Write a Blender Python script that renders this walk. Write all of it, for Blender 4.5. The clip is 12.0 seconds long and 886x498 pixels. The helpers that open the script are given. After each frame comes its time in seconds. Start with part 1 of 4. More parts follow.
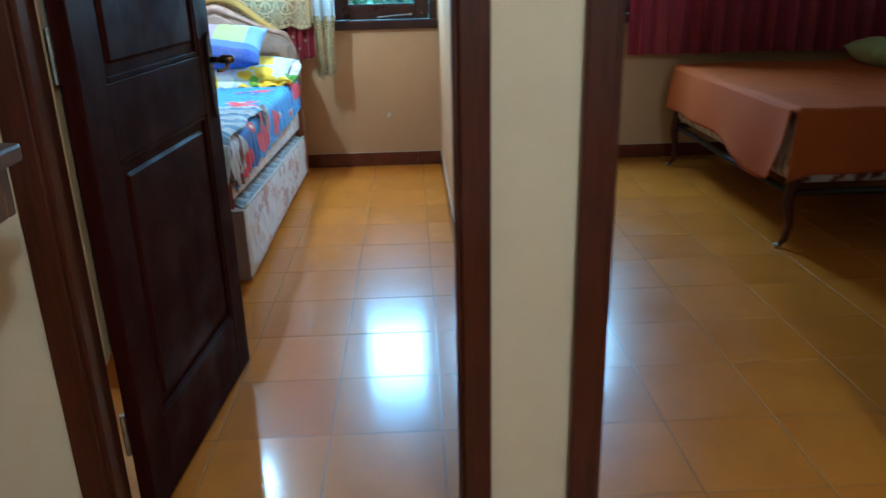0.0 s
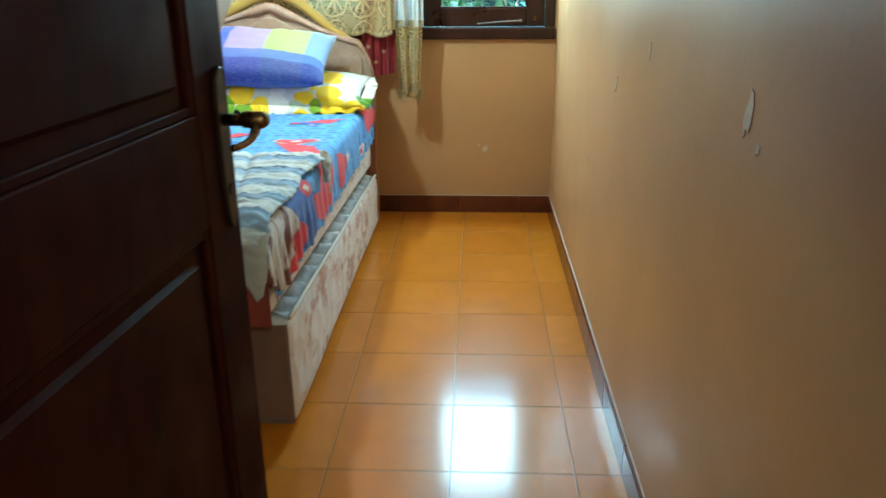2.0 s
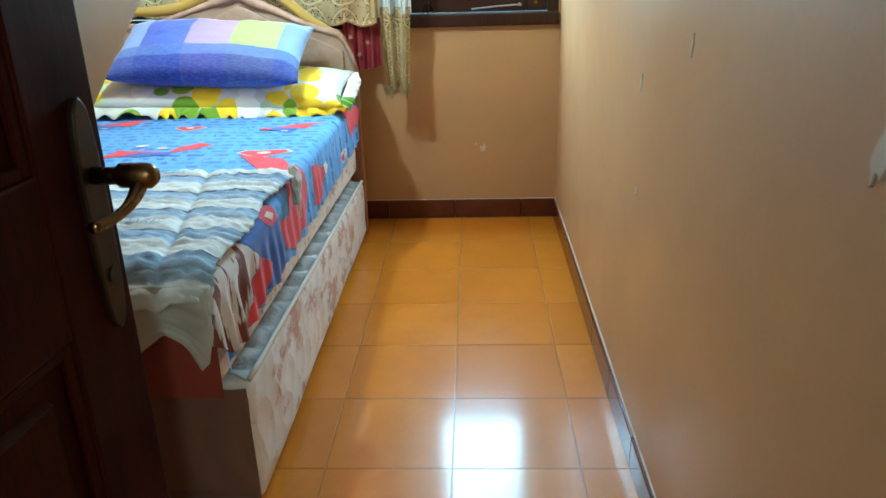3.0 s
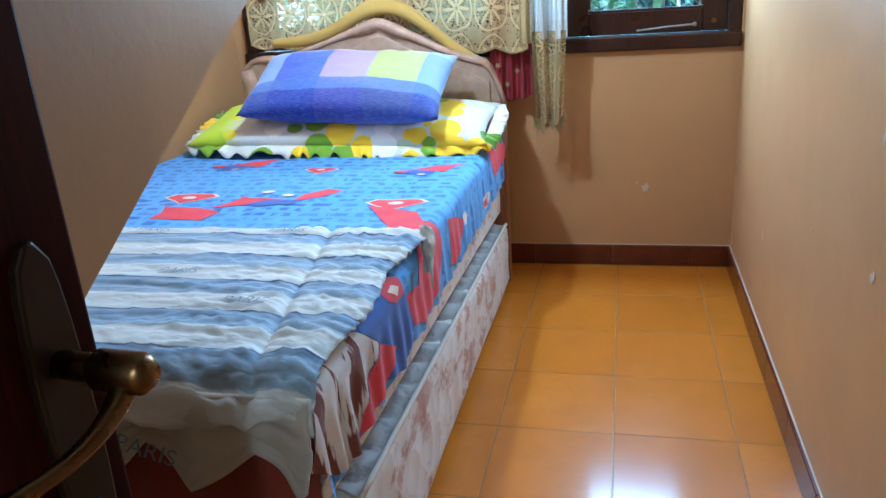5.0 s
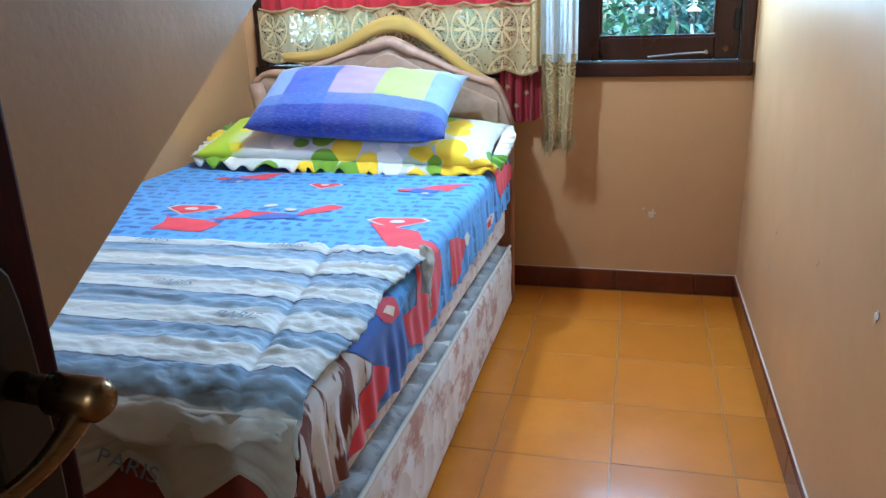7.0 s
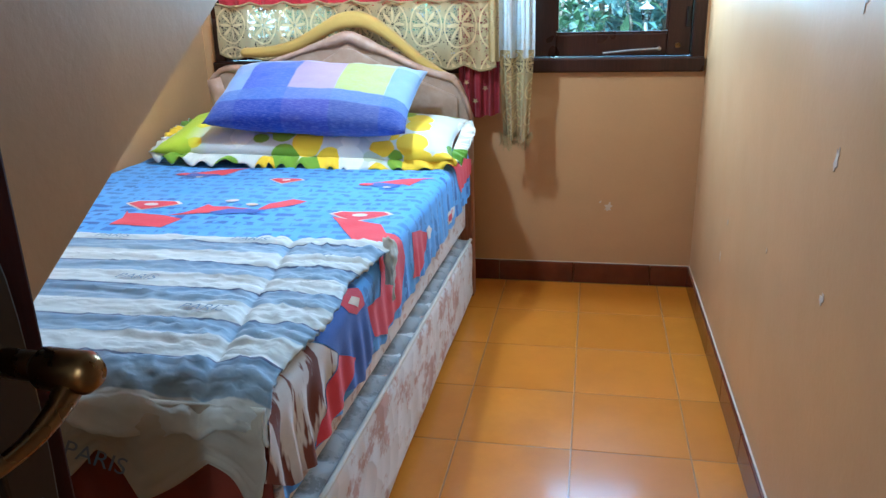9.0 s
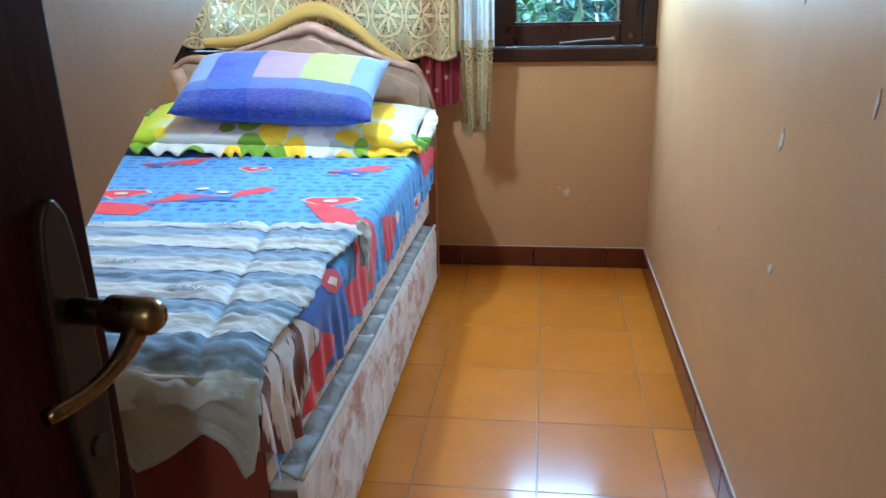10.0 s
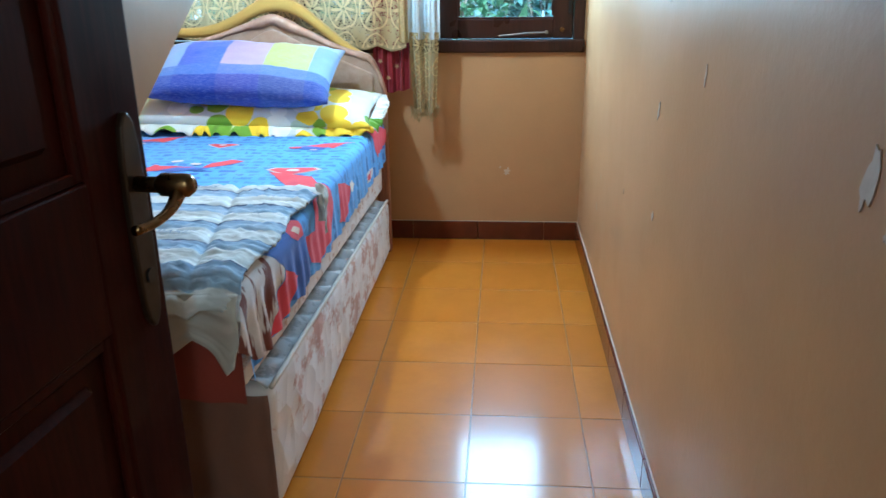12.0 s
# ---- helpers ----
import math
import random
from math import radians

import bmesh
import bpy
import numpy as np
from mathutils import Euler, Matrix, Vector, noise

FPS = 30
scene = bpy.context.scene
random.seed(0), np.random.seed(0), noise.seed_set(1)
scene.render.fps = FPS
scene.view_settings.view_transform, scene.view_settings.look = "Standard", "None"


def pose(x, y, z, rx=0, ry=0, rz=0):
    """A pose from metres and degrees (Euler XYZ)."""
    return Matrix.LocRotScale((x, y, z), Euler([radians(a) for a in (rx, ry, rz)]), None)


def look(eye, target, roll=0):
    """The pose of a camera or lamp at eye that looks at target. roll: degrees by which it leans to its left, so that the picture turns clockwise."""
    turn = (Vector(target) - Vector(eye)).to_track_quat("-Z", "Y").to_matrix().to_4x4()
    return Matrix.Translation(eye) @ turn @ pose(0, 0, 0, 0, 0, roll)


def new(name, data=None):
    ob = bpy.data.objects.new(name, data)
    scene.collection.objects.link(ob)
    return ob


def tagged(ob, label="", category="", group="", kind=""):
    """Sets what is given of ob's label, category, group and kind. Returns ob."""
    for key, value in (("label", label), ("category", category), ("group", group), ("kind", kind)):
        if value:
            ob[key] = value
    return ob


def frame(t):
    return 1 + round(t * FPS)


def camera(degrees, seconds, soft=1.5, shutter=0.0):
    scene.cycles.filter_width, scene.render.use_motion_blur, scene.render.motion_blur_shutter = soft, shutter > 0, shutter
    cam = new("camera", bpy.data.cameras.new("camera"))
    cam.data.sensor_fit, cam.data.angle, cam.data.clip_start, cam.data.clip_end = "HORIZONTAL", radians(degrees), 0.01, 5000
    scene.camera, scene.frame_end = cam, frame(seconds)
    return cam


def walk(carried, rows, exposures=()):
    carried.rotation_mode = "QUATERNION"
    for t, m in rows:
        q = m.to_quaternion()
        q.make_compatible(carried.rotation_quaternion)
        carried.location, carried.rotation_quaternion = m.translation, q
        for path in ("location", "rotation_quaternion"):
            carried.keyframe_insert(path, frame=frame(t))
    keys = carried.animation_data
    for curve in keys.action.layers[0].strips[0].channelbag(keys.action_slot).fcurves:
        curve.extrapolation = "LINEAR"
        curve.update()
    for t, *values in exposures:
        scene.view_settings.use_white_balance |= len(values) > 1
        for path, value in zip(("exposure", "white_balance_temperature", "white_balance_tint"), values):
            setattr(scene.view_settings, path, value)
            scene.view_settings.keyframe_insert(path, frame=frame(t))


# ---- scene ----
cam = camera(60.4, 12.0, soft=1.4, shutter=0.5)
PATH = [
    (0, (0.252, 0.05, 1.158), (0.316, 1.927, 0.471), -1.4),
    (0.5, (0.191, 0.338, 1.142), (0.118, 2.22, 0.468), -1.4),
    (1, (0.143, 0.648, 1.161), (-0.03, 2.511, 0.456), -0.1),
    (1.5, (0.101, 0.914, 1.142), (-0.073, 2.778, 0.438), 0.1),
    (2, (0.055, 1.161, 1.137), (-0.029, 3.037, 0.449), -0.3),
    (2.5, (0.061, 1.396, 1.126), (0.017, 3.262, 0.408), -0.6),
    (2.7, (0.063, 1.452, 1.127), (0.008, 3.316, 0.396), -0.9),
    (4.5, (0.014, 1.839, 1.137), (-0.341, 3.681, 0.443), -4.2),
    (5, (0.012, 1.877, 1.135), (-0.444, 3.704, 0.461), -3.9),
    (5.5, (0.015, 1.889, 1.135), (-0.474, 3.713, 0.477), -3.1),
    (6, (0.017, 1.889, 1.139), (-0.485, 3.713, 0.491), -2.4),
    (6.5, (0.019, 1.893, 1.135), (-0.484, 3.721, 0.497), -2.1),
    (7, (0.025, 1.899, 1.136), (-0.452, 3.736, 0.506), -2.0),
    (9, (0.023, 1.87, 1.133), (-0.349, 3.728, 0.493), -1.6),
    (9.5, (0.014, 1.854, 1.13), (-0.312, 3.717, 0.48), -1.5),
    (10, (-0.002, 1.792, 1.134), (-0.256, 3.663, 0.471), -1.4),
    (10.5, (-0.01, 1.716, 1.134), (-0.182, 3.593, 0.464), -1.2),
    (11, (0.005, 1.629, 1.128), (-0.089, 3.506, 0.443), -0.9),
    (11.5, (0.034, 1.574, 1.126), (-0.05, 3.454, 0.448), -0.8),
    (12, (0.075, 1.476, 1.137), (-0.076, 3.354, 0.466), -0.7),
]
EXPOSURES = [(0.0, 3.9, 4100, -17), (1.0, 3.9, 4250, -11), (1.5, 3.95, 4700, -16), (2.0, 4.0, 5250, -26), (2.6, 4.0, 5200, -24), (4.5, 3.9, 4650, -7), (9.0, 3.9, 4650, -8), (12.0, 3.95, 4650, -12)]
walk(cam, [(t, look(eye, target, roll)) for t, eye, target, roll in PATH], EXPOSURES)

# ---- world, sun, exposure ----
world = bpy.data.worlds.new("sky")
scene.world = world
world.use_nodes = True
wn = world.node_tree.nodes
sky = wn.new("ShaderNodeTexSky")
sky.sky_type = "NISHITA"
sky.sun_disc = False
sky.sun_elevation, sky.sun_rotation = radians(49), radians(164)
sky.air_density, sky.dust_density = 1.2, 0.8
world.node_tree.links.new(sky.outputs[0], wn["Background"].inputs[0])
wn["Background"].inputs[1].default_value = 0.15
sun = bpy.data.lights.new("sun", "SUN")
sun.energy, sun.angle, sun.color = 1.5, radians(12), (1.0, 0.95, 0.88)
new("sun", sun).matrix_world = look((4, -6, 14), (0.5, 6, 0))


def daylight(x, z, w, h, watts):
    """The sky's light in the upper part of a window's opening."""
    li = bpy.data.lights.new("window_daylight", "AREA")
    li.shape, li.size, li.size_y = "RECTANGLE", w, h
    li.energy, li.color = watts, (0.74, 0.88, 1.0)
    new("window_daylight", li).matrix_world = look((x, 4.872, z), (x, 0, z))


daylight(0.085, 1.42, 0.385, 0.56, 1.9)
daylight(1.40, 1.42, 0.34, 0.56, 2.2)


# ---- helpers of this scene ----
def obj(name, bm, material, parent=None, label="", smooth=False):
    me = bpy.data.meshes.new(name)
    bm.normal_update()
    bm.to_mesh(me)
    bm.free()
    for m in (material if isinstance(material, (list, tuple)) else [material]):
        me.materials.append(m)
    if smooth:
        for p in me.polygons:
            p.use_smooth = True
    ob = new(name, me)
    if parent is not None:
        ob.parent = parent
    if label:
        ob["label"] = label
    return ob


def part(name, bm, material, parent, label="", smooth=False):
    return obj(name, bm, material, parent, label, smooth)


def thing(name, m, label, category, group="", kind=""):
    ob = new(name)
    ob.matrix_basis = m
    ob.empty_display_size = 0.05
    return tagged(ob, label, category, group, kind)


def box(x0, x1, y0, y1, z0, z1, bevel=0.0, bm=None, seg=1):
    b = bmesh.new()
    vs = [b.verts.new((x, y, z)) for z in (z0, z1) for x, y in ((x0, y0), (x1, y0), (x1, y1), (x0, y1))]
    for f in ((3, 2, 1, 0), (4, 5, 6, 7), (0, 1, 5, 4), (1, 2, 6, 5), (2, 3, 7, 6), (3, 0, 4, 7)):
        b.faces.new([vs[i] for i in f])
    if bevel > 0:
        bmesh.ops.bevel(b, geom=b.edges[:], offset=bevel, segments=seg, affect="EDGES", profile=0.5)
    if bm is None:
        return b
    return join(bm, b)


def join(bm, b):
    me = bpy.data.meshes.new("tmp")
    b.to_mesh(me)
    b.free()
    bm.from_mesh(me)
    bpy.data.meshes.remove(me)
    return bm


def prism(points, axis, a0, a1, bevel=0.0):
    """A polygon in the plane across axis, drawn out from a0 to a1."""
    b = bmesh.new()

    def at(p, a):
        return {"x": (a, p[0], p[1]), "y": (p[0], a, p[1]), "z": (p[0], p[1], a)}[axis]
    lo = [b.verts.new(at(p, a0)) for p in points]
    hi = [b.verts.new(at(p, a1)) for p in points]
    n = len(points)
    b.faces.new(lo[::-1])
    b.faces.new(hi)
    for i in range(n):
        b.faces.new((lo[i], lo[(i + 1) % n], hi[(i + 1) % n], hi[i]))
    bmesh.ops.recalc_face_normals(b, faces=b.faces[:])
    if bevel > 0:
        bmesh.ops.bevel(b, geom=[e for e in b.edges if e.calc_face_angle(0) > 0.6], offset=bevel, segments=2, affect="EDGES", profile=0.5)
    return b


def tube(path, radius, sides=8, bm=None, squash=1.0):
    """A round bar along a path; radius may be a list."""
    b = bmesh.new() if bm is None else bm
    pts = [Vector(p) for p in path]
    rings = []
    for i, p in enumerate(pts):
        d = (pts[min(i + 1, len(pts) - 1)] - pts[max(i - 1, 0)]).normalized()
        up = Vector((0, 0, 1)) if abs(d.z) < 0.9 else Vector((0, 1, 0))
        s = d.cross(up).normalized()
        u = s.cross(d).normalized()
        r = radius[i] if isinstance(radius, (list, tuple)) else radius
        rings.append([b.verts.new(p + s * (r * math.cos(2 * math.pi * k / sides)) + u * (r * squash * math.sin(2 * math.pi * k / sides))) for k in range(sides)])
    for a, c in zip(rings, rings[1:]):
        for k in range(sides):
            b.faces.new((a[k], a[(k + 1) % sides], c[(k + 1) % sides], c[k]))
    b.faces.new(rings[0][::-1])
    b.faces.new(rings[-1])
    bmesh.ops.recalc_face_normals(b, faces=b.faces[:])
    return b


def lathe(profile, sides=16, bm=None, at=(0, 0, 0)):
    """A turned shape: (radius, height) pairs round the upright axis."""
    b = bmesh.new() if bm is None else bm
    rings = [[b.verts.new((at[0] + r * math.cos(2 * math.pi * k / sides), at[1] + r * math.sin(2 * math.pi * k / sides), at[2] + h)) for k in range(sides)] for r, h in profile]
    for a, c in zip(rings, rings[1:]):
        for k in range(sides):
            b.faces.new((a[k], a[(k + 1) % sides], c[(k + 1) % sides], c[k]))
    b.faces.new(rings[0][::-1])
    b.faces.new(rings[-1])
    return b


def sheet(fn, nu, nv, thick=0.0):
    """A surface fn(u, v) over the unit square with a uv layer; thick gives it a back."""
    b = bmesh.new()
    uvl = b.loops.layers.uv.new("uv")
    g = [[b.verts.new(fn(i / nu, j / nv)) for j in range(nv + 1)] for i in range(nu + 1)]
    for i in range(nu):
        for j in range(nv):
            f = b.faces.new((g[i][j], g[i + 1][j], g[i + 1][j + 1], g[i][j + 1]))
            for l, (a, c) in zip(f.loops, ((i, j), (i + 1, j), (i + 1, j + 1), (i, j + 1))):
                l[uvl].uv = (a / nu, c / nv)
    if thick:
        b.normal_update()
        bmesh.ops.solidify(b, geom=b.faces[:], thickness=thick)
    return b


def nz(x, y, z=0.0, s=1.0):
    return noise.noise(Vector((x * s, y * s, z * s + 3.7)))


# ---- materials ----
class Mat:
    def __init__(self, name, base, rough=0.5, metal=0.0):
        self.m = bpy.data.materials.new(name)
        self.m.use_nodes = True
        self.t = self.m.node_tree
        self.p = self.t.nodes["Principled BSDF"]
        self.p.inputs["Roughness"].default_value = rough
        self.p.inputs["Metallic"].default_value = metal
        self.p.inputs["Base Color"].default_value = (*base, 1)
        self.base = base
        self.coord = self.t.nodes.new("ShaderNodeTexCoord").outputs["Object"]
        self.col = None

    def node(self, kind, **ins):
        n = self.t.nodes.new(kind)
        for k, v in ins.items():
            key = k.replace("_", " ")
            if hasattr(v, "links"):
                self.t.links.new(v, n.inputs[key])
            else:
                n.inputs[key].default_value = v
        return n

    def link(self, a, b):
        self.t.links.new(a, b)

    def noise(self, scale, detail=4, rough=0.6, vec=None, stretch=None):
        v = vec or self.coord
        if stretch:
            mp = self.t.nodes.new("ShaderNodeMapping")
            mp.inputs["Scale"].default_value = stretch
            self.link(v, mp.inputs[0])
            v = mp.outputs[0]
        n = self.t.nodes.new("ShaderNodeTexNoise")
        n.inputs["Scale"].default_value, n.inputs["Detail"].default_value, n.inputs["Roughness"].default_value = scale, detail, rough
        self.link(v, n.inputs["Vector"])
        return n.outputs["Fac"]

    def ramp(self, fac, stops):
        r = self.t.nodes.new("ShaderNodeValToRGB")
        while len(r.color_ramp.elements) < len(stops):
            r.color_ramp.elements.new(0.5)
        for e, (pos, c) in zip(r.color_ramp.elements, stops):
            e.position = pos
            e.color = (*c, 1) if not isinstance(c, (int, float)) else (c, c, c, 1)
        self.link(fac, r.inputs[0])
        return r.outputs[0]

    def math(self, op, a, b=0.0, c=0.0):
        n = self.t.nodes.new("ShaderNodeMath")
        n.operation = op
        for i, v in enumerate((a, b, c)):
            if hasattr(v, "links"):
                self.link(v, n.inputs[i])
            else:
                n.inputs[i].default_value = v
        return n.outputs[0]

    def mix(self, fac, a, b, blend="MIX"):
        n = self.t.nodes.new("ShaderNodeMix")
        n.data_type, n.blend_type = "RGBA", blend
        for key, v in ((0, fac), (6, a), (7, b)):
            if hasattr(v, "links"):
                self.link(v, n.inputs[key])
            else:
                n.inputs[key].default_value = v if isinstance(v, (int, float)) else (*v, 1)
        return n.outputs[2]

    def color(self, out):
        self.col = out
        self.link(out, self.p.inputs["Base Color"])
        return self

    def vary(self, scale, amount, tint=None, detail=5, stretch=None):
        """Blotches: the colour goes to tint by a noise."""
        src = self.col if self.col is not None else self.base
        tint = tint or tuple(c * 0.7 for c in self.base)
        f = self.spread(self.noise(scale, detail, stretch=stretch), 0.35, 0.7, 0.0, amount)
        return self.color(self.mix(f, src, tint))

    def relief(self, scale, strength, dist=0.002, stretch=None, height=None):
        b = self.t.nodes.new("ShaderNodeBump")
        b.inputs["Strength"].default_value, b.inputs["Distance"].default_value = strength, dist
        self.link(height if height is not None else self.noise(scale, 5, stretch=stretch), b.inputs["Height"])
        self.link(b.outputs[0], self.p.inputs["Normal"])
        return self

    def spread(self, v, a, b, lo, hi):
        n = self.t.nodes.new("ShaderNodeMapRange")
        n.interpolation_type = "SMOOTHSTEP"
        for i, k in enumerate((a, b, lo, hi), 1):
            n.inputs[i].default_value = k
        self.link(v, n.inputs[0])
        return n.outputs[0]

    def gloss(self, scale, lo, hi):
        self.link(self.spread(self.noise(scale, 3, 0.5), 0.3, 0.7, lo, hi), self.p.inputs["Roughness"])
        return self

    def separate(self, vec):
        n = self.t.nodes.new("ShaderNodeSeparateXYZ")
        self.link(vec, n.inputs[0])
        return n.outputs

    def uv(self):
        return self.t.nodes["Texture Coordinate"].outputs["UV"]


def wood(name, base, rough=0.3, shine=0.5):
    w = Mat(name, base, rough)
    w.p.inputs["Specular IOR Level"].default_value = shine
    w.vary(3.0, 0.8, tuple(c * 0.45 for c in base), stretch=(6, 6, 0.7)).vary(40, 0.5, tuple(c * 1.7 for c in base), stretch=(5, 5, 0.3))
    w.gloss(6, rough * 0.75, rough * 1.3).relief(60, 0.12, 0.001, stretch=(5, 5, 0.3))
    return w.m


def paint(name, base, rough=0.45):
    w = Mat(name, base, rough)
    w.p.inputs["Specular IOR Level"].default_value = 0.32
    w.vary(1.3, 0.35, tuple(c * 0.8 for c in base)).vary(9, 0.25, tuple(c * k for c, k in zip(base, (0.86, 0.84, 0.8)))).vary(120, 0.12, tuple(c * 1.1 for c in base))
    w.gloss(2.5, rough * 0.85, rough * 1.2).relief(45, 0.18, 0.003)
    return w.m


M_WALL = paint("wall_paint", (0.50, 0.305, 0.150), 0.38)
M_HALL = paint("hall_paint", (0.66, 0.53, 0.37), 0.5)
M_CEIL = paint("ceiling_paint", (0.60, 0.57, 0.52), 0.8)
M_WOOD = wood("dark_wood", (0.052, 0.011, 0.005), 0.38, 0.35)
M_DOOR = wood("door_wood", (0.025, 0.0030, 0.0016), 0.6, 0.07)
M_FRAME = wood("window_wood", (0.032, 0.011, 0.007), 0.34, 0.4)
M_TABLE = wood("table_wood", (0.09, 0.045, 0.028), 0.4)


def tile_material():
    w = Mat("floor_tile", (0.50, 0.175, 0.010), 0.2)
    rnd = w.t.nodes.new("ShaderNodeObjectInfo").outputs["Random"]
    shift = w.t.nodes.new("ShaderNodeVectorMath")
    shift.operation = "ADD"
    w.link(w.coord, shift.inputs[0])
    w.link(w.math("MULTIPLY", rnd, 37.0), shift.inputs[1])
    w.coord = shift.outputs[0]
    w.color(w.mix(rnd, (0.47, 0.158, 0.008), (0.54, 0.192, 0.012)))
    w.vary(5, 0.55, (0.41, 0.135, 0.006)).vary(45, 0.2, (0.44, 0.15, 0.008), 2)
    w.gloss(7, 0.30, 0.40).relief(9, 0.05, 0.004)
    w.p.inputs["Coat Weight"].default_value, w.p.inputs["Coat Roughness"].default_value = 0.55, 0.12
    w.p.inputs["Specular IOR Level"].default_value = 0.16
    return w.m


M_TILE = tile_material()
M_GROUT = Mat("grout", (0.30, 0.15, 0.055), 0.25).vary(30, 0.5, (0.34, 0.22, 0.12)).relief(90, 0.3).m
M_SKIRT = Mat("skirting_tile", (0.115, 0.024, 0.010), 0.22).vary(12, 0.6, (0.075, 0.015, 0.007)).gloss(15, 0.15, 0.21).m
M_CHIP = Mat("bare_plaster", (0.58, 0.50, 0.42), 0.8).vary(30, 0.4).relief(80, 0.4).m
M_BRASS = Mat("aged_brass", (0.21, 0.135, 0.06), 0.26, 1.0).vary(30, 0.7, (0.16, 0.09, 0.04)).gloss(40, 0.18, 0.42).m
M_BRONZE = Mat("dark_bronze", (0.028, 0.018, 0.011), 0.42, 0.6).vary(40, 0.6, (0.03, 0.02, 0.014)).gloss(30, 0.28, 0.5).m
M_STEEL = Mat("dull_steel", (0.5, 0.5, 0.5), 0.35, 1.0).vary(50, 0.5, (0.25, 0.24, 0.23)).m
M_BLACK = Mat("black_iron", (0.012, 0.011, 0.012), 0.4, 0.3).vary(40, 0.4, (0.03, 0.025, 0.02)).m

# ---- large structure ----
XL, XR, YF, YH, CEIL = -1.53, 0.421, 4.815, 1.50, 2.75   # bedroom
YW = 1.385                                              # hall face of the door wall
RX0, RX1 = 0.525, 3.40                                   # second room
HX0, HX1, HY0 = -1.65, 3.40, -1.70                      # hall
DX0, DX1, DH = -0.448, 0.386, 2.08                       # bedroom door hole, with its frame
EX0, EX1 = 0.549, 1.46                                  # second door hole
WX0, WX1, WZ0, WZ1 = -1.49, 0.413, 0.836, 2.12         # bedroom window hole
VX0, VX1 = 1.10, 3.28                                   # second room's window hole


def structure(name, bm, material, label, category="wall"):
    return tagged(obj(name, bm, material), label, category, kind="structure")


floor = structure("floor", box(HX0, RX1, HY0, YF, -0.12, -0.0011), M_GROUT, "orange-brown glazed ceramic tile floor with dark joints", "floor")
structure("ceiling", box(HX0 - 0.1, RX1 + 0.1, HY0 - 0.1, YF + 0.14, CEIL, CEIL + 0.1), M_CEIL, "plain off-white painted ceiling", "ceiling")


def wall_with_holes(x0, x1, y0, y1, holes):
    """A wall along x with holes (x0, x1, z0, z1) in rising order."""
    b = bmesh.new()
    x = x0
    for a, c, z0, z1 in holes:
        box(x, a, y0, y1, 0 if y0 < 4 else -0.12, CEIL, bm=b)
        if z0 > 0:
            box(a, c, y0, y1, -0.12, z0, bm=b)
        box(a, c, y0, y1, z1, CEIL, bm=b)
        x = c
    return box(x, x1, y0, y1, 0 if y0 < 4 else -0.12, CEIL, bm=b)


wall_far = structure("wall_far", wall_with_holes(XL - 0.12, RX1, YF, YF + 0.14, [(WX0, WX1, WZ0, WZ1), (VX0, VX1, WZ0, WZ1)]), M_WALL,
                     "peach painted plaster wall below the bedroom window")
wall_door = structure("wall_door", wall_with_holes(HX0, RX1, YW, YH, [(DX0, DX1, 0, DH), (EX0, EX1, 0, DH)]), M_HALL, "cream painted hall wall with two doorways")
wall_right = structure("wall_right", box(XR, RX0, YH, YF, 0, CEIL), M_WALL, "peach painted partition wall with chipped paint")
structure("wall_left", box(XL - 0.12, XL, YH, YF, 0, CEIL), M_WALL, "peach painted side wall beside the bed")
structure("wall_second_room", box(RX1, RX1 + 0.12, HY0, YF + 0.14, -0.12, CEIL), M_WALL, "peach painted wall closing the second room")
structure("wall_hall_left", box(HX0 - 0.12, HX0, HY0, YH, -0.12, CEIL), M_HALL, "cream painted wall at the end of the hall")
structure("wall_hall_back", box(HX0 - 0.12, RX1 + 0.12, HY0 - 0.12, HY0, -0.12, CEIL), M_HALL, "cream painted wall behind the hall")


def rise(y):
    return 1.287 + 0.594 * (y - 3.0)


SX = -0.41
structure("stair_wall", prism([(YH, rise(YH)), (YF, rise(YF)), (YF, CEIL), (YH, CEIL)], "x", SX - 0.10, SX), M_WALL,
          "painted side of a staircase that slopes over the bed", "staircase")
structure("stair_soffit", prism([(YH, rise(YH)), (YF, rise(YF)), (YF, rise(YF) + 0.14), (YH, rise(YH) + 0.14)], "x", XL, SX - 0.10), M_WALL,
          "sloping painted underside of the staircase over the bed", "staircase")


# ---- door frames and door ----
def door_frame(name, x0, x1, label):
    fr = thing(name, Matrix(), label, "door frame", kind="structure")
    w = 0.056
    y0, y1 = YW - 0.022, YH - 0.035
    for a, c in ((x0, x0 + w), (x1 - w, x1)):
        part("jamb", box(a, c, y0, y1, 0, DH - w, 0.005, seg=2), M_WOOD, fr)
    part("head", box(x0, x1, y0, y1, DH - w, DH, 0.005, seg=2), M_WOOD, fr)
    for a, c in ((x0 + w - 0.002, x0 + w + 0.010), (x1 - w - 0.010, x1 - w + 0.002)):
        part("door_stop", box(a, c, y0 + 0.01, y0 + 0.045, 0, DH - w, 0.002), M_WOOD, fr)
    return fr


